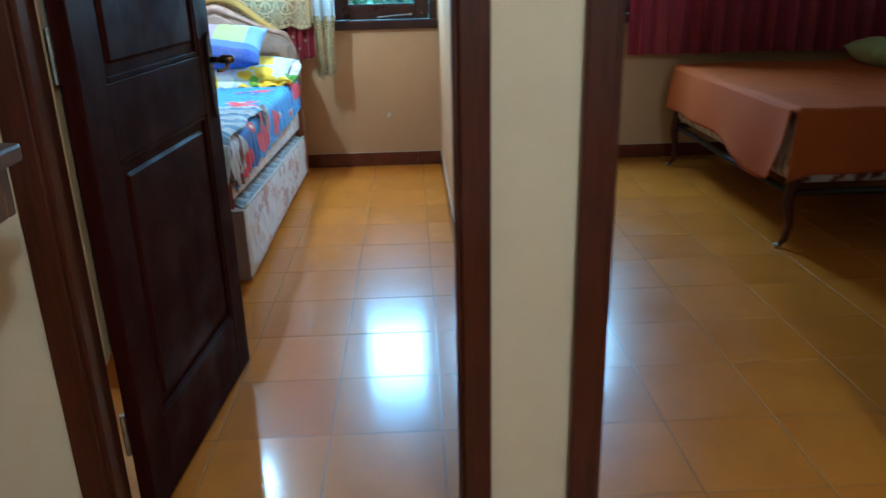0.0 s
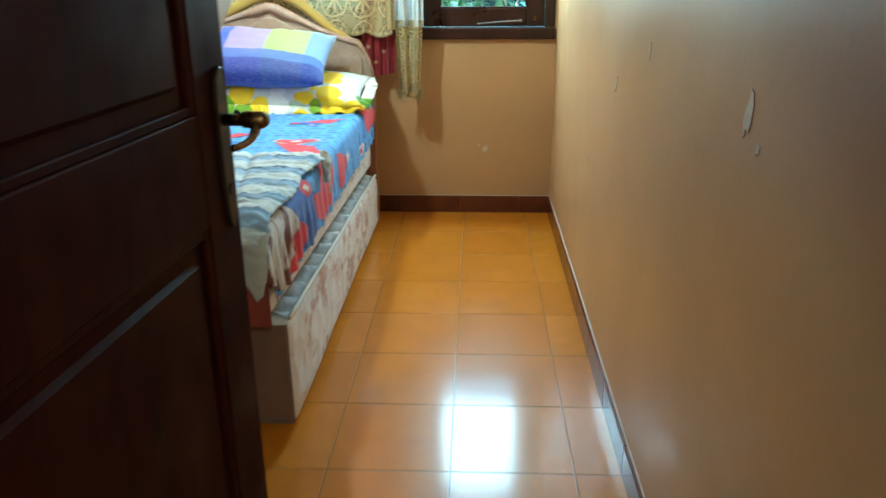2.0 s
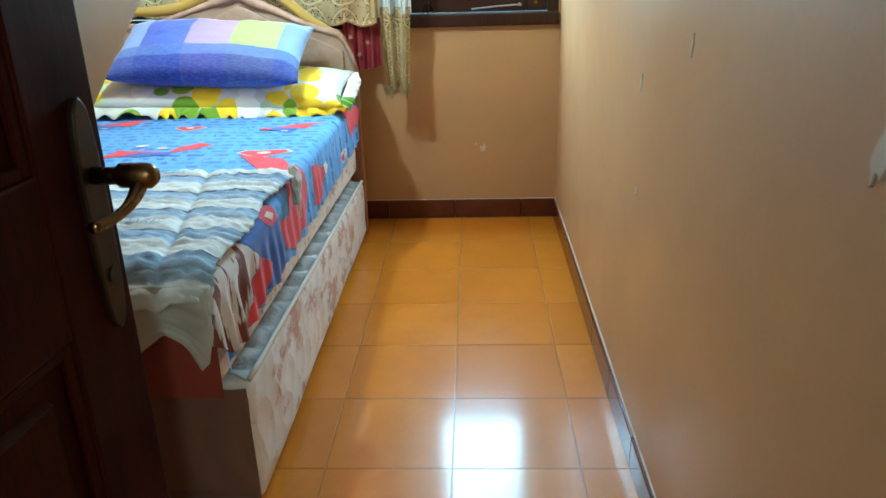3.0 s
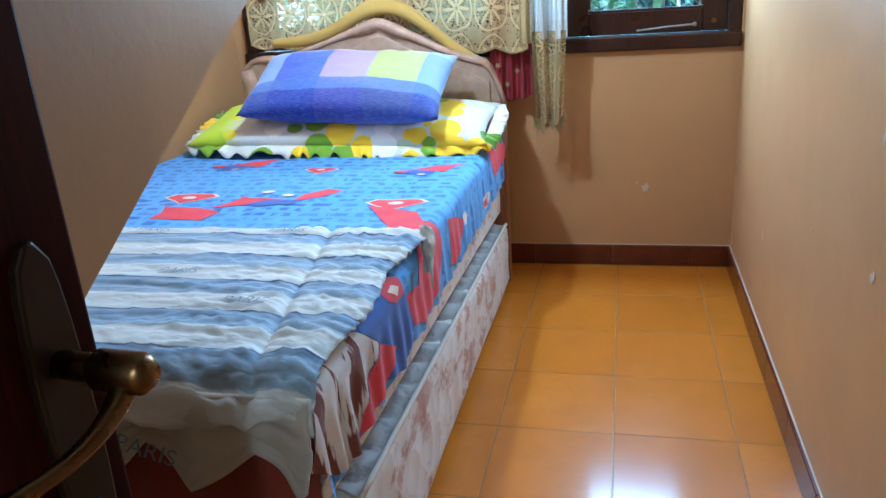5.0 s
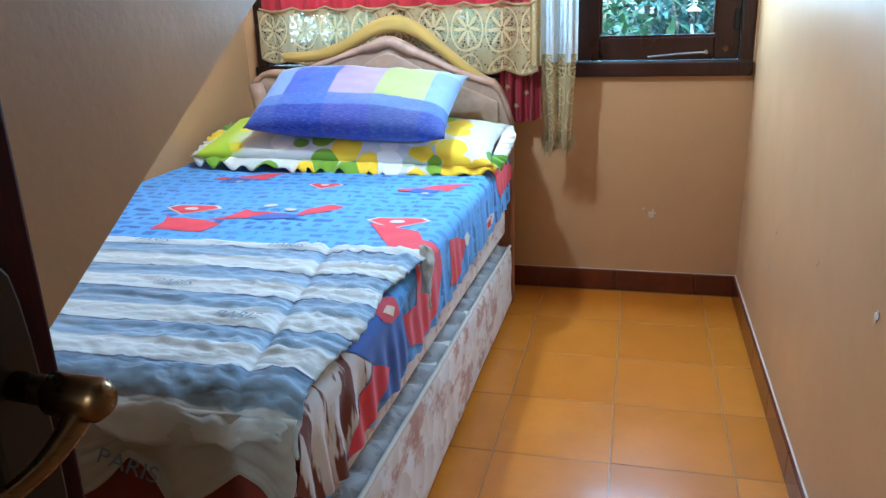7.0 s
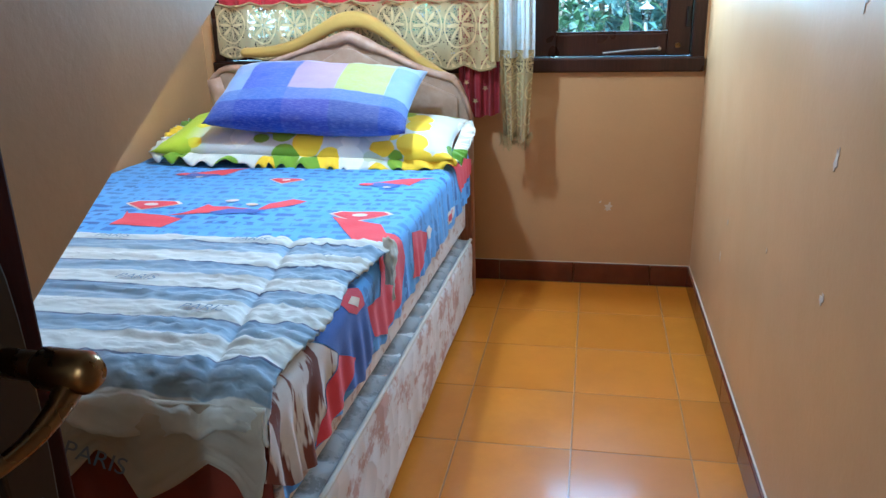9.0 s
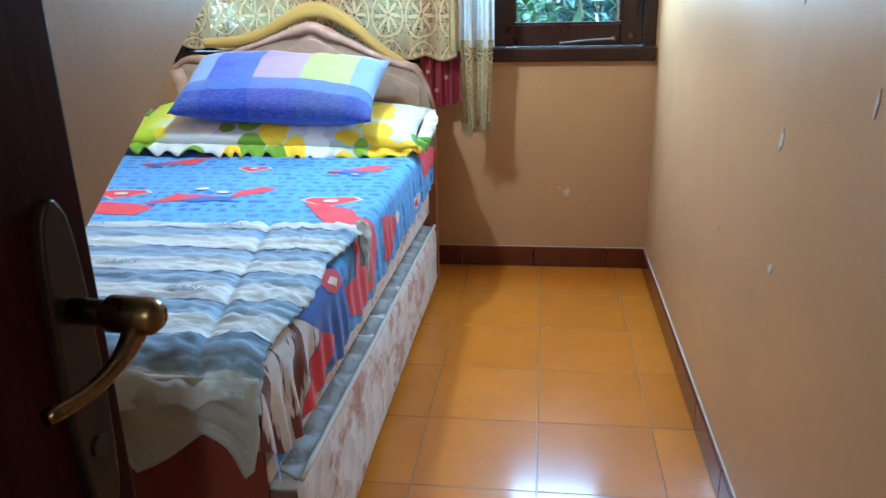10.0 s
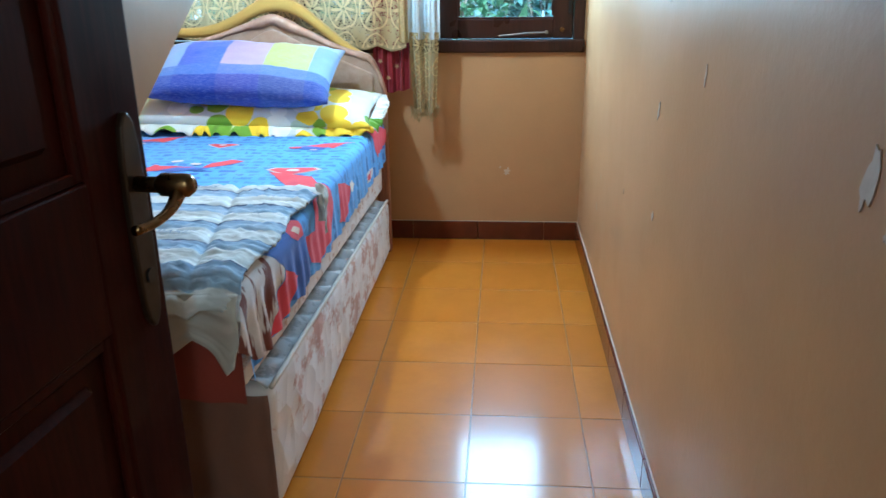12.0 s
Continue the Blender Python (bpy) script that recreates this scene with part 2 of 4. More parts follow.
fr = door_frame("door_frame_1", DX0 - 0.004, DX1, "dark red-brown varnished wooden frame of the bedroom doorway")
strike = part("strike_plate", box(DX1 - 0.0615, DX1 - 0.055, 1.418, 1.446, 0.87, 1.02, 0.001), M_STEEL, fr, "dull steel strike plate")
door_frame("door_frame_2", EX0, EX1, "dark red-brown varnished wooden frame of the second doorway")


def door():
    """A panelled leaf, hinged at its origin, that reaches along x; its hall face looks to -y."""
    W, Hh, T = 0.750, 2.0, 0.036
    d = thing("door_1", pose(-0.374, 1.488, 0.008, 0, 0, 85.5), "dark brown panelled wooden door standing open into the bedroom", "door", kind="structure")
    s = 0.105
    rails = [(0.0, 0.20), (0.80, 0.955), (Hh - 0.13, Hh)]
    for a, c in ((0, s), (W - s, W)):
        part("stile", box(a, c, -T / 2, T / 2, 0, Hh, 0.003, seg=2), M_DOOR, d)
    for a, c in rails:
        part("rail", box(s - 0.0015, W - s + 0.0015, -T / 2 + 0.001, T / 2 - 0.001, a, c, 0.003, seg=2), M_DOOR, d)
    for (_, a), (c, _) in zip(rails, rails[1:]):
        b = box(s - 0.006, W - s + 0.006, -0.007, 0.007, a - 0.006, c + 0.006)
        box(s + 0.035, W - s - 0.035, -0.0145, 0.0145, a + 0.035, c - 0.035, 0.007, bm=b)
        part("panel", b, M_DOOR, d)
        m = bmesh.new()
        for side in (-1, 1):
            y0, y1 = sorted((side * 0.0072, side * 0.0150))
            box(s, s + 0.012, y0, y1, a, c, 0.002, bm=m)
            box(W - s - 0.012, W - s, y0, y1, a, c, 0.002, bm=m)
            box(s + 0.012, W - s - 0.012, y0, y1, a, a + 0.012, 0.002, bm=m)
            box(s + 0.012, W - s - 0.012, y0, y1, c - 0.012, c, 0.002, bm=m)
        part("moulding", m, M_DOOR, d)
    for z in (0.22, 1.02, 1.78):
        part("hinge", tube([(0.0, T / 2 + 0.005, z - 0.05), (0.0, T / 2 + 0.005, z + 0.05)], 0.006), M_STEEL, d, "dull steel hinge")
    # latch face on the free edge
    part("latch", box(W - 0.001, W + 0.0015, -0.011, 0.011, 0.80, 0.99, 0.0005), M_BRASS, d, "aged brass latch face")
    hx, hz = W - 0.036, 0.936
    for side in (-1, 1):
        y = side * T / 2
        pl = prism([(hx + 0.018 * math.cos(a) * (1.0 if abs(math.sin(a)) < 0.9 else 0.75), 0.894 + 0.125 * math.sin(a) + 0.01 * math.sin(3 * a)) for a in [k * math.pi / 14 for k in range(28)]],
                   "y", *sorted((y - side * 0.001, y + side * 0.007)), bevel=0.002)
        plate = part("handle_plate", pl, M_BRONZE, d, "long blackened bronze handle plate")
        n = 16
        path, rad = [], []
        for i in range(n + 1):
            u = i / n
            path.append((hx - 0.088 * u ** 1.2, y + side * (0.052 + 0.006 * math.sin(u * 3.1)), hz - 0.002 - 0.016 * math.sin(u * 2.0) - 0.003 * u))
            rad.append(0.0088 - 0.0042 * math.sin(u * math.pi * 0.6))
        part("lever", tube(path, rad, 12), M_BRASS, plate, "curved aged brass lever", True)
        part("spindle", tube([(hx, y + side * 0.004, hz), (hx, y + side * 0.05, hz)], 0.0085, 12), M_BRASS, plate, smooth=True)
        part("scroll", tube([(hx - 0.002, y + side * 0.030, hz + 0.001), (hx - 0.002, y + side * 0.036, hz + 0.001), (hx - 0.002, y + side * 0.064, hz + 0.001), (hx - 0.002, y + side * 0.070, hz + 0.001)],
                            [0.007, 0.0118, 0.0118, 0.007], 18), M_BRASS, plate, "rounded scroll end of the lever", True)
        part("keyhole", tube([(hx, y + side * 0.006, 0.837), (hx, y + side * 0.009, 0.837)], 0.008, 12), M_BLACK, plate)
    return d


door()


# ---- bedroom window ----
def glass():
    g = Mat("window_glass", (0.95, 1.0, 1.0), 0.0)
    t = g.t
    mixn = t.nodes.new("ShaderNodeMixShader")
    tr = t.nodes.new("ShaderNodeBsdfTransparent")
    gl = t.nodes.new("ShaderNodeBsdfGlossy")
    gl.inputs["Roughness"].default_value = 0.02
    fz = t.nodes.new("ShaderNodeFresnel")
    t.links.new(fz.outputs[0], mixn.inputs[0])
    t.links.new(tr.outputs[0], mixn.inputs[1])
    t.links.new(gl.outputs[0], mixn.inputs[2])
    t.links.new(mixn.outputs[0], t.nodes["Material Output"].inputs[0])
    return g.m


M_GLASS = glass()


def window(name, x0, x1, z0, z1, n, label):
    w = thing(name, Matrix(), label, "window", kind="structure")
    y0, y1 = YF + 0.006, YF + 0.075
    f = 0.046
    fb = box(x0, x0 + f, y0, y1, z0, z1, 0.004)
    box(x1 - f, x1, y0, y1, z0, z1, 0.004, bm=fb)
    box(x0 + f, x1 - f, y0, y1, z1 - f, z1, 0.004, bm=fb)
    part("window_frame", fb, M_FRAME, w)
    part("window_sill", box(x0, x1, YF - 0.022, y1, z0, z0 + 0.052, 0.006, seg=2), M_FRAME, w, "dark wooden sill with worn varnish")
    span = (x1 - x0 - 2 * f) / n
    for i in range(n):
        a, c = x0 + f + i * span, x0 + f + (i + 1) * span
        if i:
            part("mullion", box(a - 0.034, a + 0.034, y0, y1, z0 + 0.052, z1 - f, 0.003), M_FRAME, w)
        a, c = a + (0.036 if i else 0.003), c - (0.036 if i < n - 1 else 0.003)
        b0, t0, sw = z0 + 0.055, z1 - f - 0.003, 0.083
        cb = box(a, a + sw, y0 + 0.014, y1 - 0.012, b0, t0, 0.004)
        box(c - sw, c, y0 + 0.014, y1 - 0.012, b0, t0, 0.004, bm=cb)
        box(a + sw, c - sw, y0 + 0.014, y1 - 0.012, b0, b0 + 0.081, 0.004, bm=cb)
        box(a + sw, c - sw, y0 + 0.014, y1 - 0.012, t0 - sw, t0, 0.004, bm=cb)
        cas = part("casement", cb, M_FRAME, w)
        pane = part("pane", box(a + sw - 0.004, c - sw + 0.004, y0 + 0.034, y0 + 0.038, b0 + 0.077, t0 - sw + 0.004), M_GLASS, cas, "clear window pane")
        pane.visible_shadow = False
        bead = box(a + sw - 0.001, c - sw + 0.001, y0 + 0.016, y0 + 0.033, b0 + 0.080, b0 + 0.088, 0.002)
        box(a + sw - 0.001, a + sw + 0.007, y0 + 0.016, y0 + 0.033, b0 + 0.092, t0 - sw, 0.002, bm=bead)
        box(c - sw - 0.007, c - sw + 0.001, y0 + 0.016, y0 + 0.033, b0 + 0.092, t0 - sw, 0.002, bm=bead)
        part("glazing_bead", bead, M_FRAME, cas)
        part("stay", tube([(c - 0.11, y0 - 0.004, b0 + 0.026), (c - 0.2, y0 - 0.006, b0 + 0.022), (c - 0.31, y0 - 0.003, b0 + 0.012)], 0.004, 6), M_STEEL, cas, "thin steel window stay")
        part("stay_eye", tube([(c - 0.11, y0 + 0.016, b0 + 0.026), (c - 0.11, y0 - 0.008, b0 + 0.026)], 0.007, 8), M_STEEL, cas)
        part("knob", tube([(c - 0.045, y0 + 0.016, b0 + 0.036), (c - 0.045, y0 + 0.002, b0 + 0.036)], 0.010, 12), M_BRASS, cas, "small round brass knob")
        part("latch", box(c - 0.02, c - 0.006, y0 + 0.002, y0 + 0.014, b0 + 0.10, b0 + 0.17, 0.002), M_BLACK, cas)
    return w


window("window_1", WX0, WX1, WZ0, WZ1, 3, "dark wooden casement window, three lights, clear glass")
window("window_2", VX0, VX1, WZ0, WZ1, 4, "dark wooden casement window of the second room")


# ---- lamps ----
def ceiling_lamp(x, y, z, watts, color, label, radius):
    d = thing("ceiling_lamp", pose(x, y, z), label, "lamp")
    part("base", lathe([(0.055, 0.0), (0.055, -0.02), (0.03, -0.035), (0.022, -0.075)], 20), M_CEIL, d, smooth=True)
    bulb = Mat("lit_bulb", (1, 1, 1), 0.4)
    bulb.p.inputs["Emission Color"].default_value = (*color, 1)
    bulb.p.inputs["Emission Strength"].default_value = 12
    ob = part("bulb", lathe([(0.014, -0.076), (0.03, -0.10), (0.036, -0.13), (0.03, -0.155), (0.004, -0.168)], 20), bulb.m, d, "glowing frosted bulb", True)
    ob.visible_shadow = False
    li = bpy.data.lights.new("bulb_light", "POINT")
    li.energy, li.color, li.shadow_soft_size = watts, color, radius
    lo = new("bulb_light", li)
    lo.location = (x, y, z - 0.13)
    return d


ceiling_lamp(-0.74, 3.96, rise(3.96) + 0.012, 1.85, (0.93, 0.97, 1.0), "bare bulb on a round base under the stairs", 0.03)
# unseen bulb, added at a tuned spot to brighten the hall
ceiling_lamp(1.05, -1.00, CEIL, 4.9, (1.0, 0.92, 0.80), "unseen bare bulb on a round base, added at the hall ceiling as its light", 0.10)


def wpart(name, bm, material, parent, label="", smooth=False):
    """A part whose mesh is given in the world's metres."""
    bm.transform(parent.matrix_basis.inverted())
    return part(name, bm, material, parent, label, smooth)


def soft_box(x0, x1, y0, y1, z0, z1, bevel, cuts=5, puff=0.0, seed=0.0):
    b = box(x0, x1, y0, y1, z0, z1, bevel, seg=3)
    if cuts:
        bmesh.ops.subdivide_edges(b, edges=[e for e in b.edges if e.calc_length() > 0.08], cuts=cuts, use_grid_fill=True)
    b.normal_update()
    if puff:
        for v in b.verts:
            v.co += v.normal * puff * nz(v.co.x + seed, v.co.y, v.co.z, 9)
    return b


# ---- cloth materials ----
def cloth(name, base, rough=0.85, weave=900, crease=0.25):
    c = Mat(name, base, rough)
    c.vary(6, 0.35, tuple(k * 0.8 for k in base)).vary(weave / 3, 0.2, tuple(k * 1.15 for k in base))
    c.p.inputs["Sheen Weight"].default_value = 0.15
    h = c.math("ADD", c.math("MULTIPLY", c.noise(weave, 2), 0.25), c.noise(14, 4, 0.55))
    c.relief(0, crease, 0.006, height=h)
    return c


def print_blue():
    """Mid-blue sheet with rows of darker block strokes."""
    c = cloth("blue_print", (0.12, 0.33, 0.80))
    br = c.t.nodes.new("ShaderNodeTexBrick")
    br.offset, br.squash, br.squash_frequency = 0.37, 0.62, 3
    for k, v in (("Scale", 1.0), ("Brick Width", 0.075), ("Row Height", 0.042), ("Mortar Size", 0.0105), ("Mortar Smooth", 0.2), ("Bias", -0.15)):
        br.inputs[k].default_value = v
    br.inputs["Color1"].default_value, br.inputs["Color2"].default_value = (1, 1, 1, 1), (0.35, 0.35, 0.35, 1)
    br.inputs["Mortar"].default_value = (0, 0, 0, 1)
    warp = c.t.nodes.new("ShaderNodeVectorMath")
    warp.operation = "ADD"
    nt = c.t.nodes.new("ShaderNodeTexNoise")
    nt.inputs["Scale"].default_value = 18
    c.link(c.coord, nt.inputs["Vector"])
    sc = c.t.nodes.new("ShaderNodeVectorMath")
    sc.operation = "SCALE"
    sc.inputs["Scale"].default_value = 0.03
    c.link(nt.outputs["Color"], sc.inputs[0])
    c.link(c.coord, warp.inputs[0])
    c.link(sc.outputs[0], warp.inputs[1])
    c.link(warp.outputs[0], br.inputs["Vector"])
    cut = c.ramp(c.noise(48, 2, stretch=(1, 0.6, 1)), ((0.40, 0.0), (0.46, 1.0)))
    f = c.math("MULTIPLY", c.math("MULTIPLY", br.outputs["Color"], cut), 0.95)
    col = c.mix(f, (0.12, 0.34, 0.80), (0.018, 0.085, 0.40))
    pale = c.ramp(c.noise(4, 3), ((0.4, 0.0), (0.7, 0.3)))
    c.color(c.mix(pale, col, (0.18, 0.42, 0.86)))
    return c.m


M_BLUE = print_blue()
M_RED = cloth("red_print", (0.62, 0.035, 0.07)).m
M_NAVY = cloth("navy_print", (0.05, 0.12, 0.48)).m
M_PALE = cloth("pale_print", (0.72, 0.66, 0.66)).m
M_SKIN = cloth("cream_print", (0.75, 0.60, 0.50)).m


def print_rust():
    """White cloth that turns into rust-brown streaks."""
    c = cloth("rust_print", (0.22, 0.05, 0.025))
    f = c.ramp(c.noise(20, 3, 0.55, stretch=(0.8, 1.6, 0.3)), ((0.43, 0.0), (0.47, 1.0)))
    g = c.ramp(c.math("ADD", c.separate(c.coord)[2], 0.5), ((0.36, 0.0), (0.47, 1.0)))
    c.color(c.mix(c.math("MULTIPLY", f, g), (0.14, 0.028, 0.016), (0.66, 0.62, 0.62)))
    return c.m


M_RUST = print_rust()
# brown cloth, its colour darkened for the shade on the trundle's foot end
M_SHADEBROWN = cloth("shade_brown_cover", (0.15, 0.075, 0.05)).m
M_MAROON = cloth("maroon_print", (0.19, 0.028, 0.016)).m


def print_stripes():
    """Blanket stripes along u, in uv."""
    c = cloth("striped_blanket", (0.6, 0.6, 0.6))
    ridge = c.math("ABSOLUTE", c.math("SUBTRACT", c.noise(5, 2, 0.5, stretch=(0.6, 1.6, 1)), 0.5))
    fine = c.math("ABSOLUTE", c.math("SUBTRACT", c.noise(17, 2, 0.5, stretch=(0.7, 1.5, 1)), 0.5))
    crease = c.math("ADD", c.spread(ridge, 0.0, 0.07, 0.0, 1.0), c.math("MULTIPLY", c.spread(fine, 0.0, 0.10, 0.0, 1.0), 0.22))
    c.relief(0, 0.38, 0.006, height=c.math("ADD", crease, c.math("MULTIPLY", ridge, -1.5)))
    v = c.separate(c.uv())[1]
    w = c.math("ADD", c.math("MULTIPLY_ADD", v, 5.2, 0.50), c.math("MULTIPLY", c.noise(5, 2), 0.07))
    fr = c.math("FRACT", w)
    col = c.ramp(fr, ((0.0, (0.15, 0.25, 0.42)), (0.10, (0.19, 0.30, 0.48)), (0.44, (0.26, 0.37, 0.53)), (0.455, (0.55, 0.60, 0.64)), (0.62, (0.58, 0.62, 0.65)), (0.955, (0.54, 0.59, 0.63)), (0.965, (0.035, 0.06, 0.16))))
    for e in c.t.nodes:
        if e.bl_idname == "ShaderNodeValToRGB":
            e.color_ramp.interpolation = "LINEAR"
    c.color(c.mix(c.ramp(c.noise(26, 4), ((0.4, 0.0), (0.75, 0.35))), col, (0.42, 0.47, 0.54)))
    return c.m


M_STRIPE = print_stripes()
M_LINING = cloth("blanket_lining", (0.46, 0.46, 0.44)).m


def quilted(name, base, tint, scale):
    c = cloth(name, base)
    f = c.ramp(c.noise(scale, 5, 0.7, stretch=(1, 1, 1.4)), ((0.53, 0.0), (0.60, 0.85)))
    c.color(c.mix(f, base, tint))
    w = c.t.nodes.new("ShaderNodeTexVoronoi")
    w.inputs["Scale"].default_value = 13
    c.link(c.coord, w.inputs["Vector"])
    c.relief(0, 0.7, 0.012, height=w.outputs["Distance"])
    return c.m


M_FLORAL = quilted("floral_mattress", (0.70, 0.66, 0.66), (0.42, 0.20, 0.14), 7)
M_FLORAL2 = quilted("floral_valance", (0.66, 0.61, 0.60), (0.42, 0.24, 0.17), 16)
M_GREY = quilted("grey_quilt", (0.33, 0.32, 0.33), (0.19, 0.18, 0.19), 22)
M_PIPING = cloth("piping_cloth", (0.62, 0.56, 0.50)).m
M_VELVET = cloth("gold_velvet", (0.44, 0.31, 0.075), 0.8).m


def vinyl():
    c = Mat("padded_vinyl", (0.40, 0.26, 0.20), 0.42)
    c.vary(5, 0.8, (0.27, 0.17, 0.12)).vary(16, 0.6, (0.54, 0.41, 0.37)).gloss(8, 0.25, 0.5).relief(16, 0.3, 0.01)
    return c.m


M_VINYL = vinyl()
M_VINYL2 = Mat("worn_vinyl", (0.34, 0.24, 0.19), 0.36).vary(6, 0.6, (0.22, 0.15, 0.11)).vary(25, 0.3, (0.5, 0.42, 0.36)).relief(20, 0.3, 0.008).m
M_BEDWOOD = wood("bed_wood", (0.30, 0.13, 0.07), 0.4)

# ---- bed ----
BX0, BX1, BY0, BY1, TOP = -1.515, -0.427, 2.74, 4.54, 0.598
bed = thing("bed", pose(-0.92, 3.6, 0), "single spring bed with a padded pink headboard under the stairs", "bed")
wpart("mattress", soft_box(BX0, BX1 - 0.004, BY0 + 0.012, BY1, 0.445, TOP - 0.010, 0.035, 4, 0.004), M_FLORAL2, bed, "floral quilted mattress", True)
val = soft_box(BX0, BX1 + 0.004, BY0 + 0.03, BY1, 0.335, 0.444, 0.012, 5, 0.003, 4.0)
for v in val.verts:
    if v.co.z < 0.40:
        v.co.z += 0.036 - 0.043 * (v.co.y - 2.85)
wpart("base", val, M_FLORAL2, bed, "pale floral divan base", True)
for x in (BX0 + 0.05, BX1 - 0.05):
    for y in (BY0 + 0.36, BY1 - 0.02):
        wpart("leg", box(x - 0.025, x + 0.025, y - 0.025, y + 0.025, 0.0, 0.40, 0.004), M_BEDWOOD, bed)
for x0, x1 in ((-1.39, -1.34), (-0.455, -0.405)):
    wpart("headboard_post", box(x0, x1, 4.60, 4.655, 0.0, 0.69, 0.006, seg=2), M_BEDWOOD, bed, "brown wooden headboard post")


def crest(x):
    """Height of the padded headboard's curved top."""
    z = 0.838 + 0.052 / (1 + math.exp((x + 1.0) * 12)) + 0.140 * math.exp(-((x + 0.846) / 0.25) ** 2) + 0.016 * math.exp(-((x + 0.846) / 0.04) ** 2)
    return z - 0.15 * max(0, (x + 0.48) / 0.08) ** 2 - 0.05 * max(0, (-1.33 - x) / 0.07) ** 2 - 0.022 * math.exp(-((x + 1.21) / 0.05) ** 2)


HY = 4.585
n = 44
xs = [-1.40 + (1.40 - 0.402) * i / n for i in range(n + 1)]
hb = prism([(x, crest(x)) for x in xs] + [(-0.402, 0.52), (-1.40, 0.52)], "y", HY, HY + 0.06, bevel=0.016)
wpart("headboard", hb, M_VINYL2, bed, "worn beige padded vinyl headboard", True)
# padded roll along the top edge
roll = tube([(x, HY + 0.003, crest(x) - 0.012) for x in xs], [0.012 + 0.012 * math.exp(-((x + 0.846) / 0.11) ** 2) + 0.005 * nz(x, 0, 0, 16) for x in xs], 12)
wpart("top_roll", roll, M_VINYL, bed, "pink padded vinyl roll along the top edge", True)
wpart("side_scroll", tube([(-1.385 + 0.022 * math.sin(k * 0.5), HY + 0.007, 0.845 - 0.055 * k) for k in range(6)], [0.03, 0.034, 0.028, 0.022, 0.02, 0.018], 12), M_VINYL, bed, "pink padded scroll", True)
inner = [(-0.85 + 0.40 * k / 12, 0.915 - 0.14 * abs(k / 12) ** 1.3 + 0.035 * math.exp(-(k / 3.0) ** 2)) for k in range(-12, 13)]
wpart("centre_panel", prism(inner + [(-0.45, 0.57), (-1.25, 0.57)], "y", HY - 0.013, HY + 0.005, bevel=0.006), M_VINYL2, bed, "worn inner pad", True)


def arch(x):
    u = x + 0.841
    return 0.952 + 0.125 * math.exp(-(u / 0.19) ** 2) if u < 0 else 0.80 + 0.277 * math.exp(-(u / 0.27) ** 2)


ax = [-1.285 + (1.285 - 0.46) * i / 46 for i in range(47)]
up = [(x, arch(x)) for x in ax]
lo = [(x, arch(x) - (0.060 - 0.026 * abs((x + 0.85) / 0.42))) for x in reversed(ax)]
wpart("crest_pad", prism(up + lo, "y", HY + 0.025, HY + 0.085, bevel=0.016), M_VELVET, bed, "mustard velvet arched crest", True)

# pull-out lower bed, lower at its head end
def trundle_top(y):
    return 0.022 - 0.041 * (y - 2.85)


tr = thing("trundle_bed", pose(-0.9, 3.66, 0), "pull-out lower mattress with floral quilting under the bed", "trundle bed")
low = soft_box(BX0 + 0.03, -0.400, 2.85, 4.55, 0.030, 0.300, 0.02, 5, 0.006, 2.0)
for v in low.verts:
    v.co.z += trundle_top(v.co.y) * (v.co.z - 0.03) / 0.27
wpart("mattress", low, M_FLORAL, tr, "pale mattress with brown floral quilting", True)


def quilt_top(u, v):
    y = 2.865 + 1.67 * v
    x = -0.545 + 0.132 * u
    return (x, y, 0.300 + trundle_top(y) + 0.024 * abs(math.sin(y * 27 + 0.8 * nz(0, y, 0, 5))) * math.sin(math.pi * u) ** 0.5 + 0.002 * nz(x, y, 0, 30))


wpart("quilted_top", sheet(quilt_top, 6, 180, 0.002), M_GREY, tr, "dusty grey quilted top", True)
wpart("piping", tube([(-0.405 + 0.002 * nz(0, y, 0, 8), y, 0.303 + trundle_top(y)) for y in [2.865 + 1.67 * k / 30 for k in range(31)]], 0.006, 8), M_PIPING, tr, "cream piping along the edge", True)
for y in (2.95, 4.36):
    for x in (-1.3, -0.50):
        wpart("caster", lathe([(0.016, 0.0), (0.022, 0.006), (0.022, 0.025), (0.012, 0.034)], 12, at=(x, y, 0)), M_BLACK, tr)
wpart("front_cover", sheet(lambda u, v: (BX0 + 0.05 + 1.06 * u, 2.842 - 0.008 * abs(math.sin(u * 38 + 1.5 * nz(u, v, 0, 4))) * (0.4 + v), 0.035 + 0.285 * v), 90, 8, 0.002), M_SHADEBROWN, tr, "loose end cover, coloured dark brown for the shade at the foot end", True)


# ---- bed sheet ----
def over(s, y, lift=0.0):
    """A point of the sheet: s runs across the top and down the bed's open side."""
    r = 0.035
    edge = BX1 - r + 0.02
    z = TOP + 0.004 * nz(s, y, 0, 5) + 0.0025 * nz(s, y, 2, 16) - 0.012 * max(0.0, (2.80 - y) / 0.06)
    fold = (0.004 * max(0.0, min(1.0, (3.15 - y) / 0.25)) + 0.0025) * math.sin(y * 95 + 3 * nz(0, y, 0, 6))
    a = (s - edge) / r
    if a <= 0:
        return Vector((s, y, z + lift))
    if a < math.pi / 2:
        return Vector((edge + (r + lift) * math.sin(a), y, z - r + (r + lift) * math.cos(a)))
    d = (a - math.pi / 2) * r
    k = min(1.0, d / 0.06)
    return Vector((edge + r + lift + (fold + 0.004 * nz(s, y, 1, 9)) * k + 0.05 * d, y, z - r - d))


